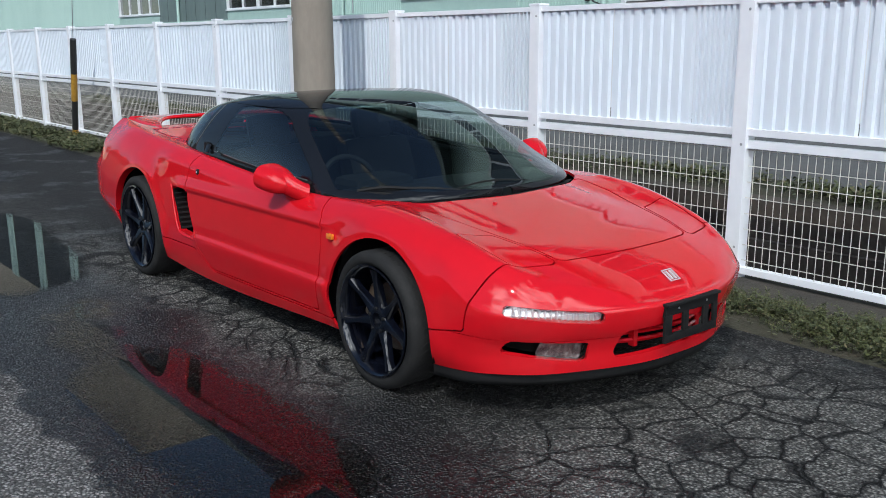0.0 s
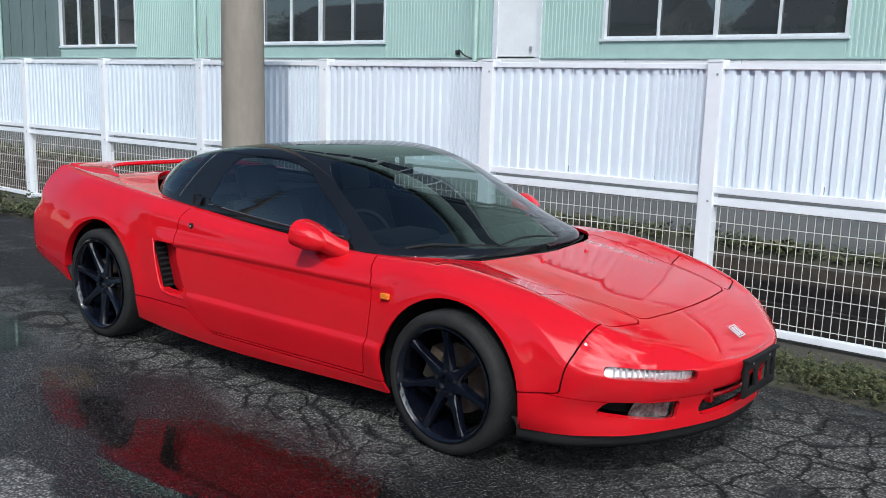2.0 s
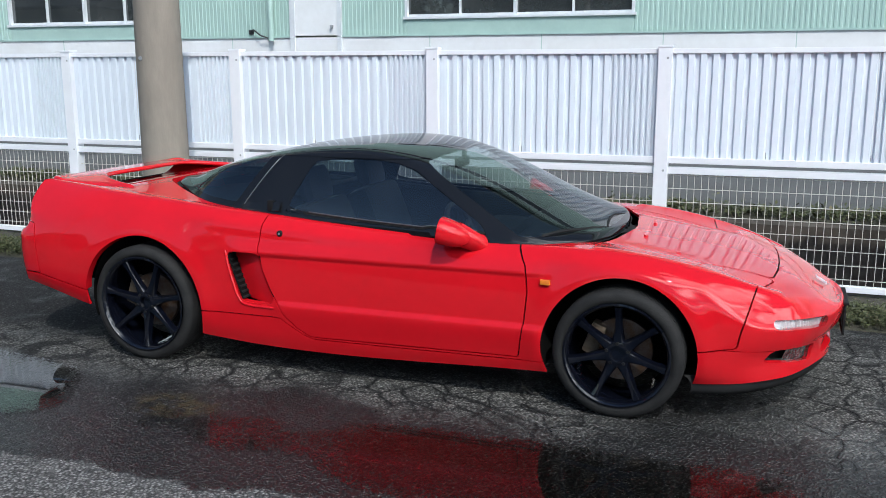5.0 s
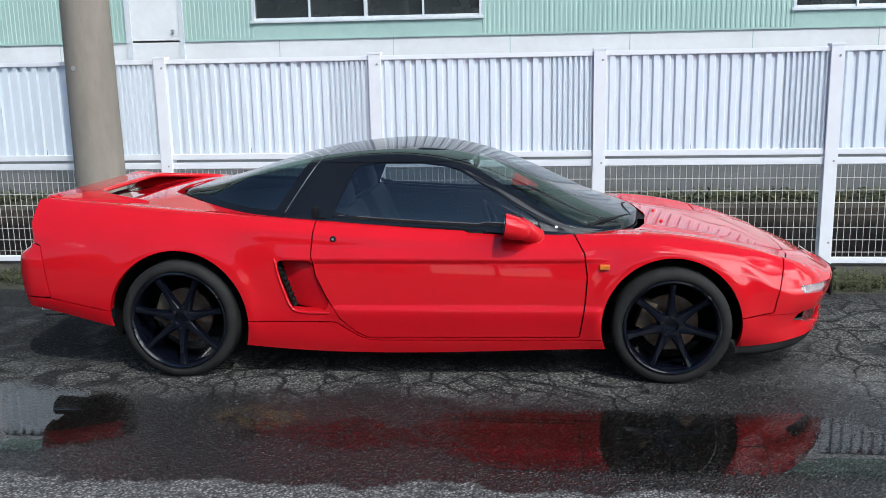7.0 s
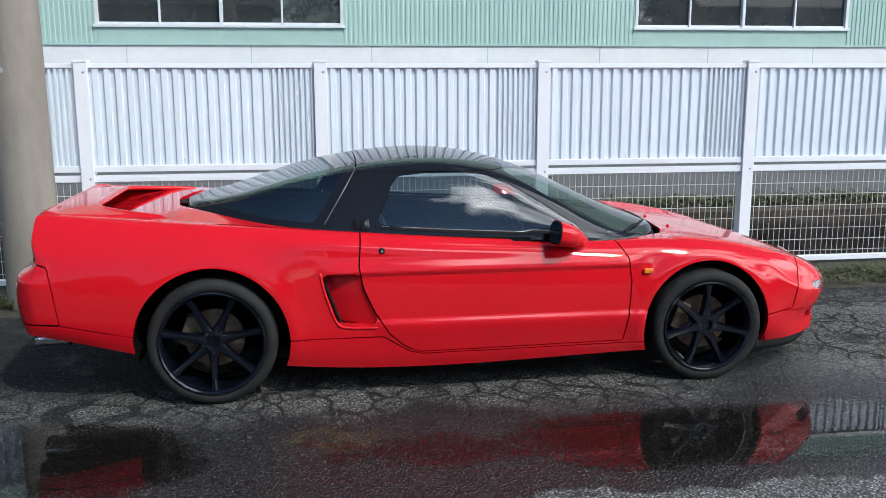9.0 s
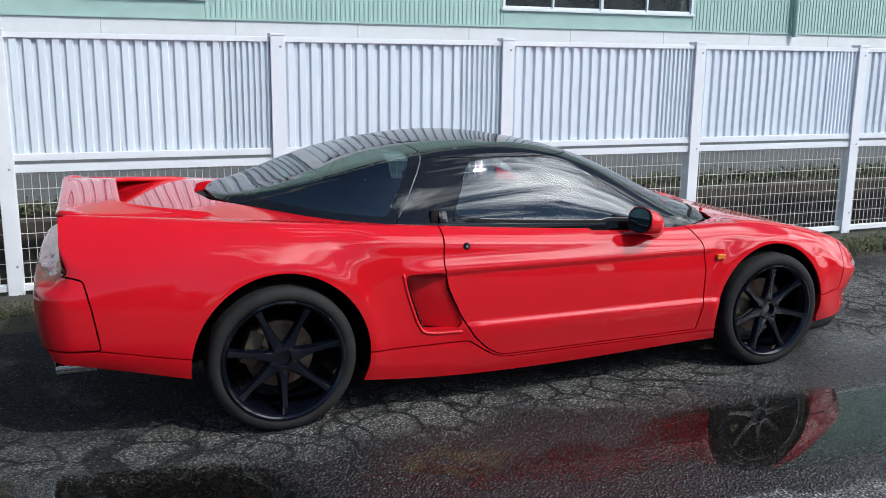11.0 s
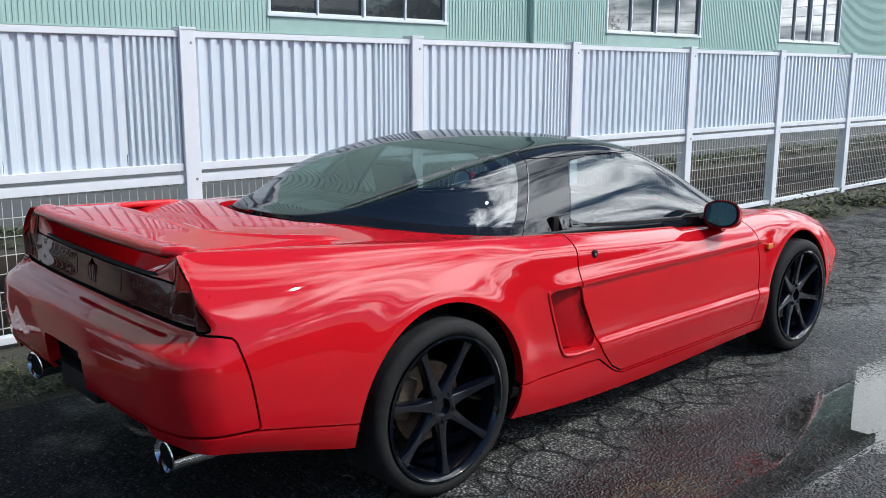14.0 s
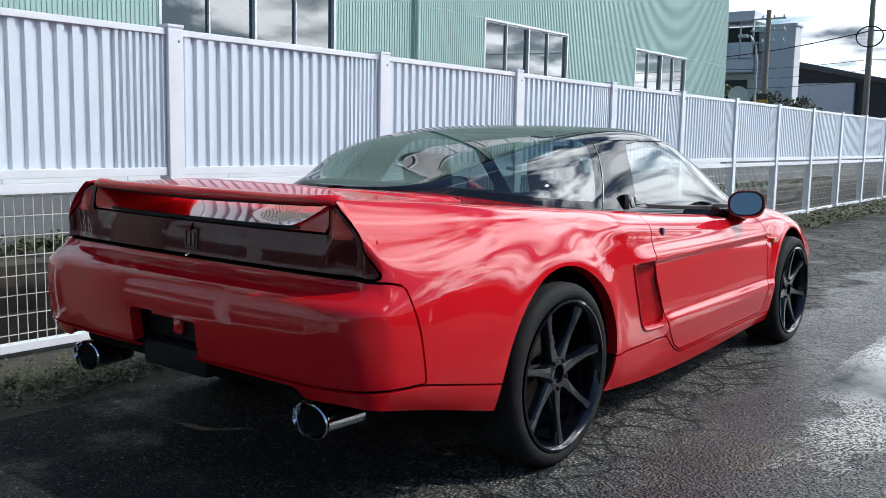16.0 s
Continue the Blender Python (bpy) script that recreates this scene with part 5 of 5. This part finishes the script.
# side marker lamps and door locks
for sd in (1, -1):
    bm = boxed(-.024, .024, -.008, .008, -.013, .013, .006)
    bmesh.ops.transform(bm, matrix=pose(.945, sd * .850, .604, sd * 4, 0, 0), verts=bm.verts)
    part("side_marker", bm, AMBER, car, "amber side marker lamp", smooth=50)
    bm = bmesh.new()
    lathe(bm, [(.001, -.004), (.012, -.004), (.016, 0), (.016, .01)], 20)
    bmesh.ops.transform(bm, matrix=pose(-.43, sd * .842, .742, 0, 0, 0 if sd < 0 else 180), verts=bm.verts)
    lock = part("door_lock", bm, BLACK_PLASTIC, car, smooth=40)
    bm = lathe(bmesh.new(), [(.001, -.0055), (.0055, -.0055), (.0065, -.003)], 16)
    bmesh.ops.transform(bm, matrix=pose(-.43, sd * .842, .742, 0, 0, 0 if sd < 0 else 180), verts=bm.verts)
    part("key_slot", bm, GREY_METAL, lock)

# tail lamps: one dark band across, red corners, smoked fields
tail_lamp = tail_skin.object("tail_lamp", TAIL_DARK, car, both=True, lip=.02, label="full-width dark red tail lamp panel")
corner_s, rest = tail_skin.cut(face_poly([(.617, .818), (.604, .905), (.620, .905), (.706, .822)], .008, -3, -1.9))
smoke, rest = tail_skin.cut(face_poly([(.135, .742), (.135, .812), (.245, .812), (.245, .742)], .01, -3, -1.9))
for sd in (1, -1):
    corner_s.shifted(.0015).object("turn_lens", TAIL_RED, tail_lamp, sd, lip=0)
    smoke.shifted(.0015).object("reverse_lens", TAIL_GREY, tail_lamp, sd, lip=0)
emblem(tail_lamp, pose(-2.113, 0, .770, 0, 0, 0) @ pose(0, 0, 0, 90, 0, -90), .062, BADGE_DIM)

# rear wing: a bar from fender to fender over the deck
wing_rows = []
for yy in np.linspace(-.608, .608, 67):
    a = abs(yy)
    e = min(1, a / .60)
    xf = -1.87 + .40 * max(0, (e - .55) / .45) ** 2.2
    top, bot = [], []
    for q in np.linspace(0, 1, 7):
        back = -2.108 + .035 * float(smooth01(a, .55, .608))
        x = back + (xf - back) * q
        skin_z = float(top_height(np.array(x), np.array(.60))) + .002 - .010 * float(smooth01(a, .594, .608))
        zz = (.945 - .016 * (1 - q) ** 2) * (1 - e ** 4) + skin_z * e ** 4
        top.append((x, yy, zz))
        bot.append((x + .006, yy, zz - (.032 - .012 * q) * (1 - .3 * e)))
    wing_rows.append([bot[0], (top[0][0] - .010, yy, top[0][2] - .016)] + top + [(xf + .012, yy, top[-1][2] - .010)] + bot[::-1])
wing = Skin.grid(np.array([spline(r, 64) for r in wing_rows]))
c = np.array([-1.97, 0, .93])
if np.mean(np.sum((wing.v[:, :3] - c) * wing.v[:, 3:] * np.array([1, 0, 1]), axis=1)) < 0:
    wing.v[:, 3:] *= -1
    wing.f = [f[::-1] for f in wing.f]
wing_ob = wing.object("rear_wing", RED, car, lip=0)
edge = [(r[0][0] - .003, r[0][1], r[0][2] + .004) for r in wing_rows if abs(r[0][1]) < .585]
part("wing_seal", tube(bmesh.new(), edge, .006, 8), BLACK_PLASTIC, wing_ob, smooth=60)
edge = [(-2.102 + .03 * (abs(q) / .56) ** 4, q, .834 + .01 * (abs(q) / .56) ** 8) for q in np.linspace(-.56, .56, 41)]
part("deck_seal", tube(bmesh.new(), edge, .008, 8), BLACK_PLASTIC, car, smooth=60)

# rear bay, valance, exhaust
bay = plate_bay.shifted(-.07).object("plate_recess", BLACK_PLASTIC, car, both=True, lip=0, label="empty number plate recess")
part("recess_shelf", boxed(-2.20, -2.15, -.13, .10, .525, .543, .004), RED, bay)
part("bracket", boxed(-2.175, -2.155, -.022, .022, .47, .53, .006), RED, bay)
part("valance", boxed(-2.125, -1.75, -.62, .62, .345, .46, .03), DARK, car, "black underside behind the rear bumper", smooth=40)
part("latch_box", boxed(-2.19, -2.06, -.165, .165, .352, .437, .018), BLACK_PLASTIC, car, smooth=40)
part("silencer", boxed(-1.95, -1.72, -.45, .45, .27, .36, .04), DARK, car, smooth=40)
for sd in (1, -1):
    bm = bmesh.new()
    lathe(bm, [(.046, .04), (.050, -.10), (.054, -.115), (.050, -.118), (.043, -.10), (.040, .03)], 36)
    bmesh.ops.transform(bm, matrix=pose(-2.035, sd * .585, .300, 0, 0, -90 + sd * 3) @ Matrix.Diagonal((1.45, 1, .98, 1)), verts=bm.verts)
    ex = part("exhaust_tip", bm, CHROME, car, "oval chrome exhaust tip", smooth=50)
    bm = bmesh.new()
    lathe(bm, [(.001, 0), (.040, 0)], 24)
    bmesh.ops.transform(bm, matrix=pose(-2.142, sd * .585, .300, 0, 0, -90 + sd * 3) @ Matrix.Diagonal((1.45, 1, .98, 1)), verts=bm.verts)
    part("bore", bm, DARK, ex)


# glasshouse
def canopy_grid(nu=150, nv=60):
    q = (1 - np.cos(np.linspace(0, math.pi, nu))) / 2
    prof = spline([(1, 0), (.962, .25), (.895, .55), (.818, .79), (.765, .89), (.69, .940), (.5, .976), (.25, .994), (0, 1)], nv)
    rows = []
    for x in -1.459 + 2.638 * q:
        b, top = float(curve_at(CANOPY_S, x)), float(curve_at(CANOPY_Z, x))
        zb = min(float(top_height(np.array(x), np.array(b))) - .008, top - .004)
        side, z = prof[:, 0] * b, zb + prof[:, 1] * (top - zb)
        if x > -.3:
            # the windscreen is one sheet, swept back to the sides
            sheet = curve_at(CANOPY_Z, x + .26 * side ** 2 + .82 * side ** 4)
            z = np.maximum(-.006 * np.logaddexp(-z / .006, -sheet / .006) + .004 * (side < b), np.minimum(z, zb))
        rows.append(np.stack([np.full(nv, x), side, z], 1))
    g = np.array(rows)
    turn = np.linspace(-1, 1, nu)
    basis = np.polynomial.chebyshev.chebvander(turn, 13)
    fit = basis @ np.linalg.lstsq(basis, g.reshape(nu, -1), rcond=None)[0]
    g[..., 1:] = fit.reshape(g.shape)[..., 1:]
    g[..., 1] = np.maximum(g[..., 1], 0)
    g[:, -1, 1] = 0
    low = np.array([float(top_height(np.array(p[0]), np.array(p[1]))) for p in g[:, 0]])
    g[:, 0, 2] = np.minimum(g[:, 0, 2], low - .012)
    return g


def base_z(x):
    return np.minimum(top_height(x, curve_at(CANOPY_S, x)), curve_at(CANOPY_Z, x))


def pillar_a(x, s, z):
    return np.where(z < 1.10, .80 - (z - .745) / .355 * .60, .20 + (z - 1.10) * 1.6) - x


def pillar_b(x, s, z):
    return x - np.where(z < 1.134, -.716 + (z - .851) / .283 * .18, -.536 + (z - 1.134) * .6)


canopy = facing(Skin.grid(canopy_grid()), (0, 1, 1))
front, rest = canopy.cut(lambda x, s, z: pillar_a(x, s, z) + .03)
back, middle = rest.cut(pillar_b, .0025)
WINDOW = [(.66, .74), (.60, .826), (.22, 1.062), (.12, 1.092), (0, 1.105), (-.2, 1.105), (-.325, 1.092), (-.355, 1.06), (-.475, .80), (-.475, .74)]
side_window, middle = middle.cut(lambda x, s, z: np.maximum(side_poly(WINDOW, .02)(x, s, z), base_z(x) + .022 - z), .001)
garnish, side_window = side_window.cut(side_poly([(-.52, .76), (-.52, .905), (-.462, .905), (-.43, .86), (-.35, .842), (-.33, .76)], .012), .0008)
belt, side_window = side_window.cut(lambda x, s, z: z - base_z(x) - .036, .0008)
roof, pillars = middle.cut(lambda x, s, z: 1.108 - z, .0015)
screen, front_edge_band = front.cut(lambda x, s, z: np.maximum(base_z(x) + .03 - z, pillar_a(x, s, z) + .042))
rear_glass, frit = back.cut(lambda x, s, z: np.maximum(base_z(x) + .03 - z, np.maximum(pillar_b(x, s, z) + .055, z - 1.125)))
roof.object("roof", BLACK_PAINT, car, both=True, lip=.01, label="glossy black roof")
ws = screen.object("windscreen", CAR_GLASS, car, both=True, lip=0, label="greenish tinted windscreen")
front_edge_band.object("windscreen_edge", BLACK_PAINT, car, both=True, lip=.006)
rg = rear_glass.object("rear_window", REAR_GLASS, car, both=True, lip=0, label="dark tinted wrap-around rear window")
frit.object("rear_window_edge", BLACK_PAINT, car, both=True, lip=.006)
for sd in (1, -1):
    pillars.object("window_pillar", BLACK_PAINT, car, sd, lip=.012)
    sw = side_window.object("door_window", SIDE_GLASS, car, sd, lip=0)
for ob in car.children:
    if ob.name.split(".")[0] in ("windscreen", "rear_window", "door_window"):
        ob.visible_shadow = True

# inside: floor, dashboard, wheel, seats, inner mirror
part("cabin_floor", boxed(-1.35, 1.05, -.68, .68, .16, .22, .02), TRIM_DARK, car)
part("bulkhead", boxed(-.72, -.62, -.66, .66, .2, .86, .03), TRIM_DARK, car, smooth=40)
part("engine_cover", boxed(-1.36, -.72, -.5, .5, .5, .80, .05), TRIM_DARK, car, smooth=40)
dash = Skin.grid(np.array([[(p[0], q * min(.66, float(curve_at(CANOPY_S, p[0])) - .06), p[1] - .012 * abs(q)) for p in spline([(1.08, .735), (.95, .752), (.75, .762), (.62, .745), (.58, .66), (.62, .5)], 30)] for q in np.linspace(-1, 1, 15)]))
facing(dash, (0, 0, 1)).object("dashboard", TRIM_DARK, car, lip=0)
shelf = [(-.66, .69), (-.97, .63), (-1.24, .43), (-1.40, .2), (-1.40, -.2), (-1.24, -.43), (-.97, -.63), (-.66, -.69)]
part("rear_shelf", prism(bmesh.new(), shelf, lambda a, b, c: Vector((a, b, .815 + c)), .012), TRIM_DARK, car)
for sd in (1, -1):
    card = [(-.52, .25), (.78, .25), (.78, .735), (.2, .755), (-.5, .79)]
    part("door_card", prism(bmesh.new(), card, lambda a, b, c: Vector((a, sd * (.69 + c), b)), .02), TRIM_DARK, car)
for sd in (1, -1):
    rim_line = [(x, sd * (float(curve_at(CANOPY_S, x)) - .032), float(top_height(np.array(x), np.array(float(curve_at(CANOPY_S, x))))) - .016) for x in np.linspace(-1.36, .86, 40)]
    part("inner_sill", tube(bmesh.new(), rim_line, .024, 8), TRIM_DARK, car, smooth=60)
part("console", boxed(-.3, .65, -.1, .1, .2, .5, .03), TRIM_DARK, car, smooth=40)
part("gauge_hood", boxed(.5, .72, -.55, -.2, .72, .80, .04), TRIM_DARK, car, smooth=40)
bm = bmesh.new()
ring = [(0, .17 * math.cos(a), .17 * math.sin(a)) for a in np.linspace(0, math.tau, 41)]
tube(bm, ring, .014, 8, caps=False)
for a in (20, 160, 270):
    tube(bm, [(0.01, 0, 0), (0, .165 * math.cos(radians(a)), .165 * math.sin(radians(a)))], .014, 6)
bmesh.ops.create_uvsphere(bm, u_segments=12, v_segments=8, radius=.05)
bmesh.ops.transform(bm, matrix=pose(.38, -.36, .70, 0, -22, 0), verts=bm.verts)
part("steering_wheel", bm, LEATHER, car, smooth=50)
for sd in (1, -1):
    seat = part("seat", boxed(-.22, .32, sd * .36 - .25, sd * .36 + .25, .24, .42, .06), LEATHER, car, "black leather bucket seat", smooth=50)
    bm = boxed(-.08, .08, -.25, .25, 0, .52, .06)
    bmesh.ops.transform(bm, matrix=pose(-.28, sd * .36, .36, 0, -22, 0), verts=bm.verts)
    part("backrest", bm, LEATHER, seat, smooth=50)
    bm = boxed(-.05, .05, -.13, .13, 0, .2, .05)
    bmesh.ops.transform(bm, matrix=pose(-.455, sd * .36, .84, 0, -16, 0), verts=bm.verts)
    part("headrest", bm, LEATHER, seat, smooth=50)
im = part("inner_mirror", boxed(.24, .265, -.10, .10, 1.02, 1.075, .012), BLACK_PLASTIC, car, smooth=40)
part("mirror_stem", boxed(.255, .275, -.012, .012, 1.06, 1.115, .003), BLACK_PLASTIC, im)


def door_mirror(sd):
    """A rounded housing, flat at the back with a glass, on a foot."""
    def ring(q, scale=1.0):
        """Outline of the housing at q (0 back, 1 front tip)."""
        w = (1 - q ** 2.6) ** .5 * scale
        out = []
        for a in np.linspace(0, math.tau, 41)[:-1]:
            c, n = math.cos(a), math.sin(a)
            out.append((.088 * w * math.copysign(abs(c) ** .75, c), .063 * w * math.copysign(abs(n) ** .8, n) - .004 * q))
        return out
    place = pose(.445, sd * .868, .818, sd * 3, 9, sd * -6)
    bm = bmesh.new()
    rings = []
    for q in (0, .04, .12, .25, .4, .55, .7, .82, .91, .97, .995):
        rings.append([bm.verts.new(place @ Vector((q * .145, a + sd * -.02 * q, b - .012 * q))) for a, b in ring(q)])
    for r0, r1 in zip(rings, rings[1:]):
        for k in range(40):
            bm.faces.new((r0[k], r0[(k + 1) % 40], r1[(k + 1) % 40], r1[k]))
    bm.faces.new(rings[-1])
    bm.faces.new(rings[0])
    mr = part("door_mirror", bm, RED, car, smooth=50)
    bm = bmesh.new()
    prism(bm, ring(0, .93), lambda a, b, c: place @ Vector((-c, a, b)), .004)
    part("mirror_rim", bm, BLACK_PLASTIC, mr)
    bm = bmesh.new()
    prism(bm, ring(0, .85), lambda a, b, c: place @ Vector((-c - .003, a, b)), .003)
    part("mirror_glass", bm, MIRROR, mr)
    bm = bmesh.new()
    tube(bm, [(.60, sd * .748, .742), (.59, sd * .775, .752), (.57, sd * .81, .768), (.54, sd * .84, .788), (.51, sd * .855, .806)], [.050, .048, .050, .055, .055], 18)
    for v in bm.verts:
        v.co.y = sd * (.79 + (sd * v.co.y - .79) * .75)
    part("mirror_foot", bm, RED, mr, smooth=60)


def on_canopy(line, sd, proud):
    """Points (x, z) laid on the side of the glasshouse."""
    v = canopy.v[canopy.v[:, 1] > .3]
    out = []
    for x, z in line:
        d = (v[:, 0] - x) ** 2 + (v[:, 2] - z) ** 2
        near = np.argsort(d)[:4]
        w = 1 / (d[near] + 1e-6)
        out.append((x, sd * (float((v[near, 1] * w).sum() / w.sum()) + proud), z))
    return out


for sd in (1, -1):
    door_mirror(sd)
    garnish.shifted(.003).object("window_garnish", BLACK_PAINT, car, sd, lip=.006)
    belt.shifted(.003).object("belt_strip", BLACK_PLASTIC, car, sd, lip=.006)
    hd = part("door_handle", boxed(-.562, -.524, sd * .722 - .012, sd * .722 + .012, .832, .892, .009), BLACK_PLASTIC, car, smooth=40)
    bm = boxed(-.020, .020, -.004, .004, -.026, .026, .003)
    bmesh.ops.transform(bm, matrix=pose(-.505, sd * .734, .860, sd * 24, 0, sd * -4), verts=bm.verts)
    part("handle_flap", bm, BLACK_PAINT, hd, "polished black handle flap", smooth=40)
    part("window_strip", tube(bmesh.new(), on_canopy([(x, float(base_z(np.array(x))) + .037) for x in np.linspace(-.32, .58, 24)], sd, .004), .003, 6), SEAL, car, smooth=60)
    part("pillar_seam", tube(bmesh.new(), on_canopy([(-.716 + (z - .851) / .283 * .18, z) for z in np.linspace(.862, 1.125, 14)], sd, .001), .0028, 6), SEAL, car, smooth=60)
    part("lettering_bar", boxed(-.42, -.385, sd * .738 - .002, sd * .738 + .002, .8475, .8515), CHROME, car)

# cowls: black trim under the ends of the glass
for name, x0, x1 in (("rear_cowl", -1.53, -1.30), ("front_cowl", 1.06, 1.24)):
    rows = []
    for x in np.linspace(x0, x1, 14):
        inner = float(np.clip(x, -1.455, 1.175))
        wide = float(curve_at(CANOPY_S, inner)) + .035
        rows.append([(x, wide * q, float(top_height(np.array(x), np.array(wide * q))) - .015) for q in np.linspace(-1, 1, 15)])
    facing(Skin.grid(np.array(rows)), (0, 0, 1)).object(name, BLACK_PLASTIC, car, lip=0)

# wipers
base_line = spline([(.80, .70), (.9, .655), (1.0, .575), (1.06, .515), (1.12, .38), (1.155, .22), (1.165, 0), (1.155, -.22), (1.12, -.38), (1.06, -.515), (1.0, -.575), (.9, -.655), (.80, -.70)], 60)
for a, b in ((22, 40), (38, 56)):
    bm = bmesh.new()
    pts = [(p[0] - .02 - .05 * math.sin(math.pi * k / (b - a)), p[1], float(base_z(np.array(p[0]))) + .022 + .022 * math.sin(math.pi * k / (b - a))) for k, p in enumerate(base_line[a:b])]
    tube(bm, pts, .009, 6)
    part("wiper", bm, BLACK_PLASTIC, car, smooth=50)
for sd in (1, -1):
    bm = bmesh.new()
    lathe(bm, [(.001, -.012), (.01, -.010), (.014, 0), (.013, .01)], 14)
    bmesh.ops.transform(bm, matrix=pose(1.30, sd * .19, float(top_height(np.array(1.30), np.array(.19))) + .002, -90, 0, 0) @ Matrix.Scale(.75, 4), verts=bm.verts)
    part("washer_nozzle", bm, RED, car, smooth=50)

# under the body
part("underbody", boxed(-1.5, 1.85, -.62, .62, .15, .20, .02), DARK, car)


def wheel_set(name, cx, cy, cz, radius, width, turn, r0):
    """One wheel on the +y side: its face looks to +y."""
    w = new(name)
    w.parent = car
    w.location = (cx, cy, cz)
    h = width / 2
    bm = bmesh.new()
    lathe(bm, [(r0, -h + .012), (r0 + .02, -h), (radius - .018, -h + .004), (radius - .005, -h + .014), (radius, -h + .028), (radius, h - .028), (radius - .005, h - .014),
               (radius - .018, h - .004), (r0 + .022, h + .001), (r0 + .008, h - .004), (r0, h - .012)], 72)
    tyre = part("tyre", bm, RUBBER, w, smooth=40)
    bm = bmesh.new()
    for k in range(54):
        for yy, ln in ((-.045, .045), (.0, .035), (.045, .045)):
            a = k * math.tau / 54 + yy
            m = pose(0, 0, 0, 0, -math.degrees(a), 0) @ pose(radius - .0022, yy, 0, 0, 0, 0) @ pose(0, 0, 0, 28, 0, 0)
            made = bmesh.ops.create_cube(bm, size=1.0)["verts"]
            for v in made:
                v.co = m @ Vector((v.co.x * .006, v.co.y * ln, v.co.z * .018))
    part("tread", bm, RUBBER, tyre)
    bm = bmesh.new()
    lathe(bm, [(r0 + .001, h - .004), (r0 + .004, h + .002), (r0 - .004, h + .004), (r0 - .012, h - .004), (r0 - .018, h - .02), (r0 - .022, h - .07), (r0 - .03, -h + .03), (r0 - .005, -h + .01)], 72)
    rim = part("rim", bm, RIM, w, smooth=40)
    for k in range(7):
        a = math.tau * k / 7 + turn
        bm = bmesh.new()
        rows = []
        for t in np.linspace(0, 1, 9):
            rr = .045 + (r0 - .062) * t
            half = .0135 + .014 * (1 - t) ** 3 + .012 * max(0, t - .75) * 2
            yf = h - .030 + .022 * t ** 2
            thick = .034 - .006 * t
            rows.append([(rr, yf - thick, -half * 1.25), (rr, yf - .008, -half * 1.05), (rr, yf, -half * .72), (rr, yf + .001, 0), (rr, yf, half * .72), (rr, yf - .008, half * 1.05), (rr, yf - thick, half * 1.25)])
        vs = [[bm.verts.new(p) for p in r] for r in rows]
        for p, q in zip(vs, vs[1:]):
            for j in range(6):
                bm.faces.new((p[j], p[j + 1], q[j + 1], q[j]))
            bm.faces.new((p[6], p[0], q[0], q[6]))
        bm.faces.new(vs[0])
        bm.faces.new(vs[-1])
        bmesh.ops.rotate(bm, verts=bm.verts, cent=(0, 0, 0), matrix=Matrix.Rotation(-a, 3, "Y"))
        part("spoke", bm, RIM, rim, smooth=40)
    bm = bmesh.new()
    lathe(bm, [(.001, h - .045), (.030, h - .045), (.032, h - .028), (.040, h - .026), (.058, h - .030), (.064, h - .04), (.064, h - .075), (.001, h - .075)], 40)
    part("hub", bm, RIM, rim, smooth=40)
    for k in range(5):
        a = math.tau * k / 5 + turn
        bm = bmesh.new()
        lathe(bm, [(.001, 0), (.007, 0), (.0085, -.004), (.0085, -.03)], 6)
        bmesh.ops.translate(bm, verts=bm.verts, vec=(.05 * math.cos(a), h - .022, .05 * math.sin(a)))
        part("lug_nut", bm, BLACK_PLASTIC, rim)
    bm = bmesh.new()
    lathe(bm, [(.05, h - .115), (.145, h - .115), (.147, h - .12), (.147, h - .135), (.145, h - .14), (.05, h - .14)], 48)
    part("brake_disc", bm, STEEL, w, smooth=40)
    bm = boxed(-.035, .035, h - .165, h - .085, -.075, .075, .012)
    bmesh.ops.transform(bm, matrix=Matrix.Rotation(radians(-20), 4, "Y") @ Matrix.Translation((.125 if cx < 0 else .125, 0, 0)), verts=bm.verts)
    part("caliper", bm, CALIPER, w, smooth=40)
    return w


def place_wheel(w, x, y, z, turned):
    c = copy_thing(w, pose(x, y, z, 0, 0, 180 if turned else 0))
    c.parent = car
    return c


wf = wheel_set("wheel", 1.280, .762, .297, .297, .215, radians(90), .238)
wr = wheel_set("wheel", -1.264, .766, .314, .314, .255, radians(-90), .256)
place_wheel(wf, 1.280, -.762, .297, True)
place_wheel(wr, -1.264, -.766, .314, True)
# wheel wells
for (ax, az, ar) in (ARCH_F, ARCH_R):
    for sd in (1, -1):
        bm = bmesh.new()
        rows = [[bm.verts.new((ax + r * math.cos(a), sd * yy, az + r * math.sin(a))) for a in np.linspace(-.30, math.pi + .30, 30)] for r, yy in ((ar + .010, .815), (ar + .012, .47), (.02, .47))]
        for p, q in zip(rows, rows[1:]):
            for k in range(29):
                bm.faces.new((p[k], p[k + 1], q[k + 1], q[k]))
        part("wheel_well", bm, DARK, car, smooth=50)
car.location = (0, 0.02, 0)
car.rotation_euler = (0, 0, radians(-0.4))
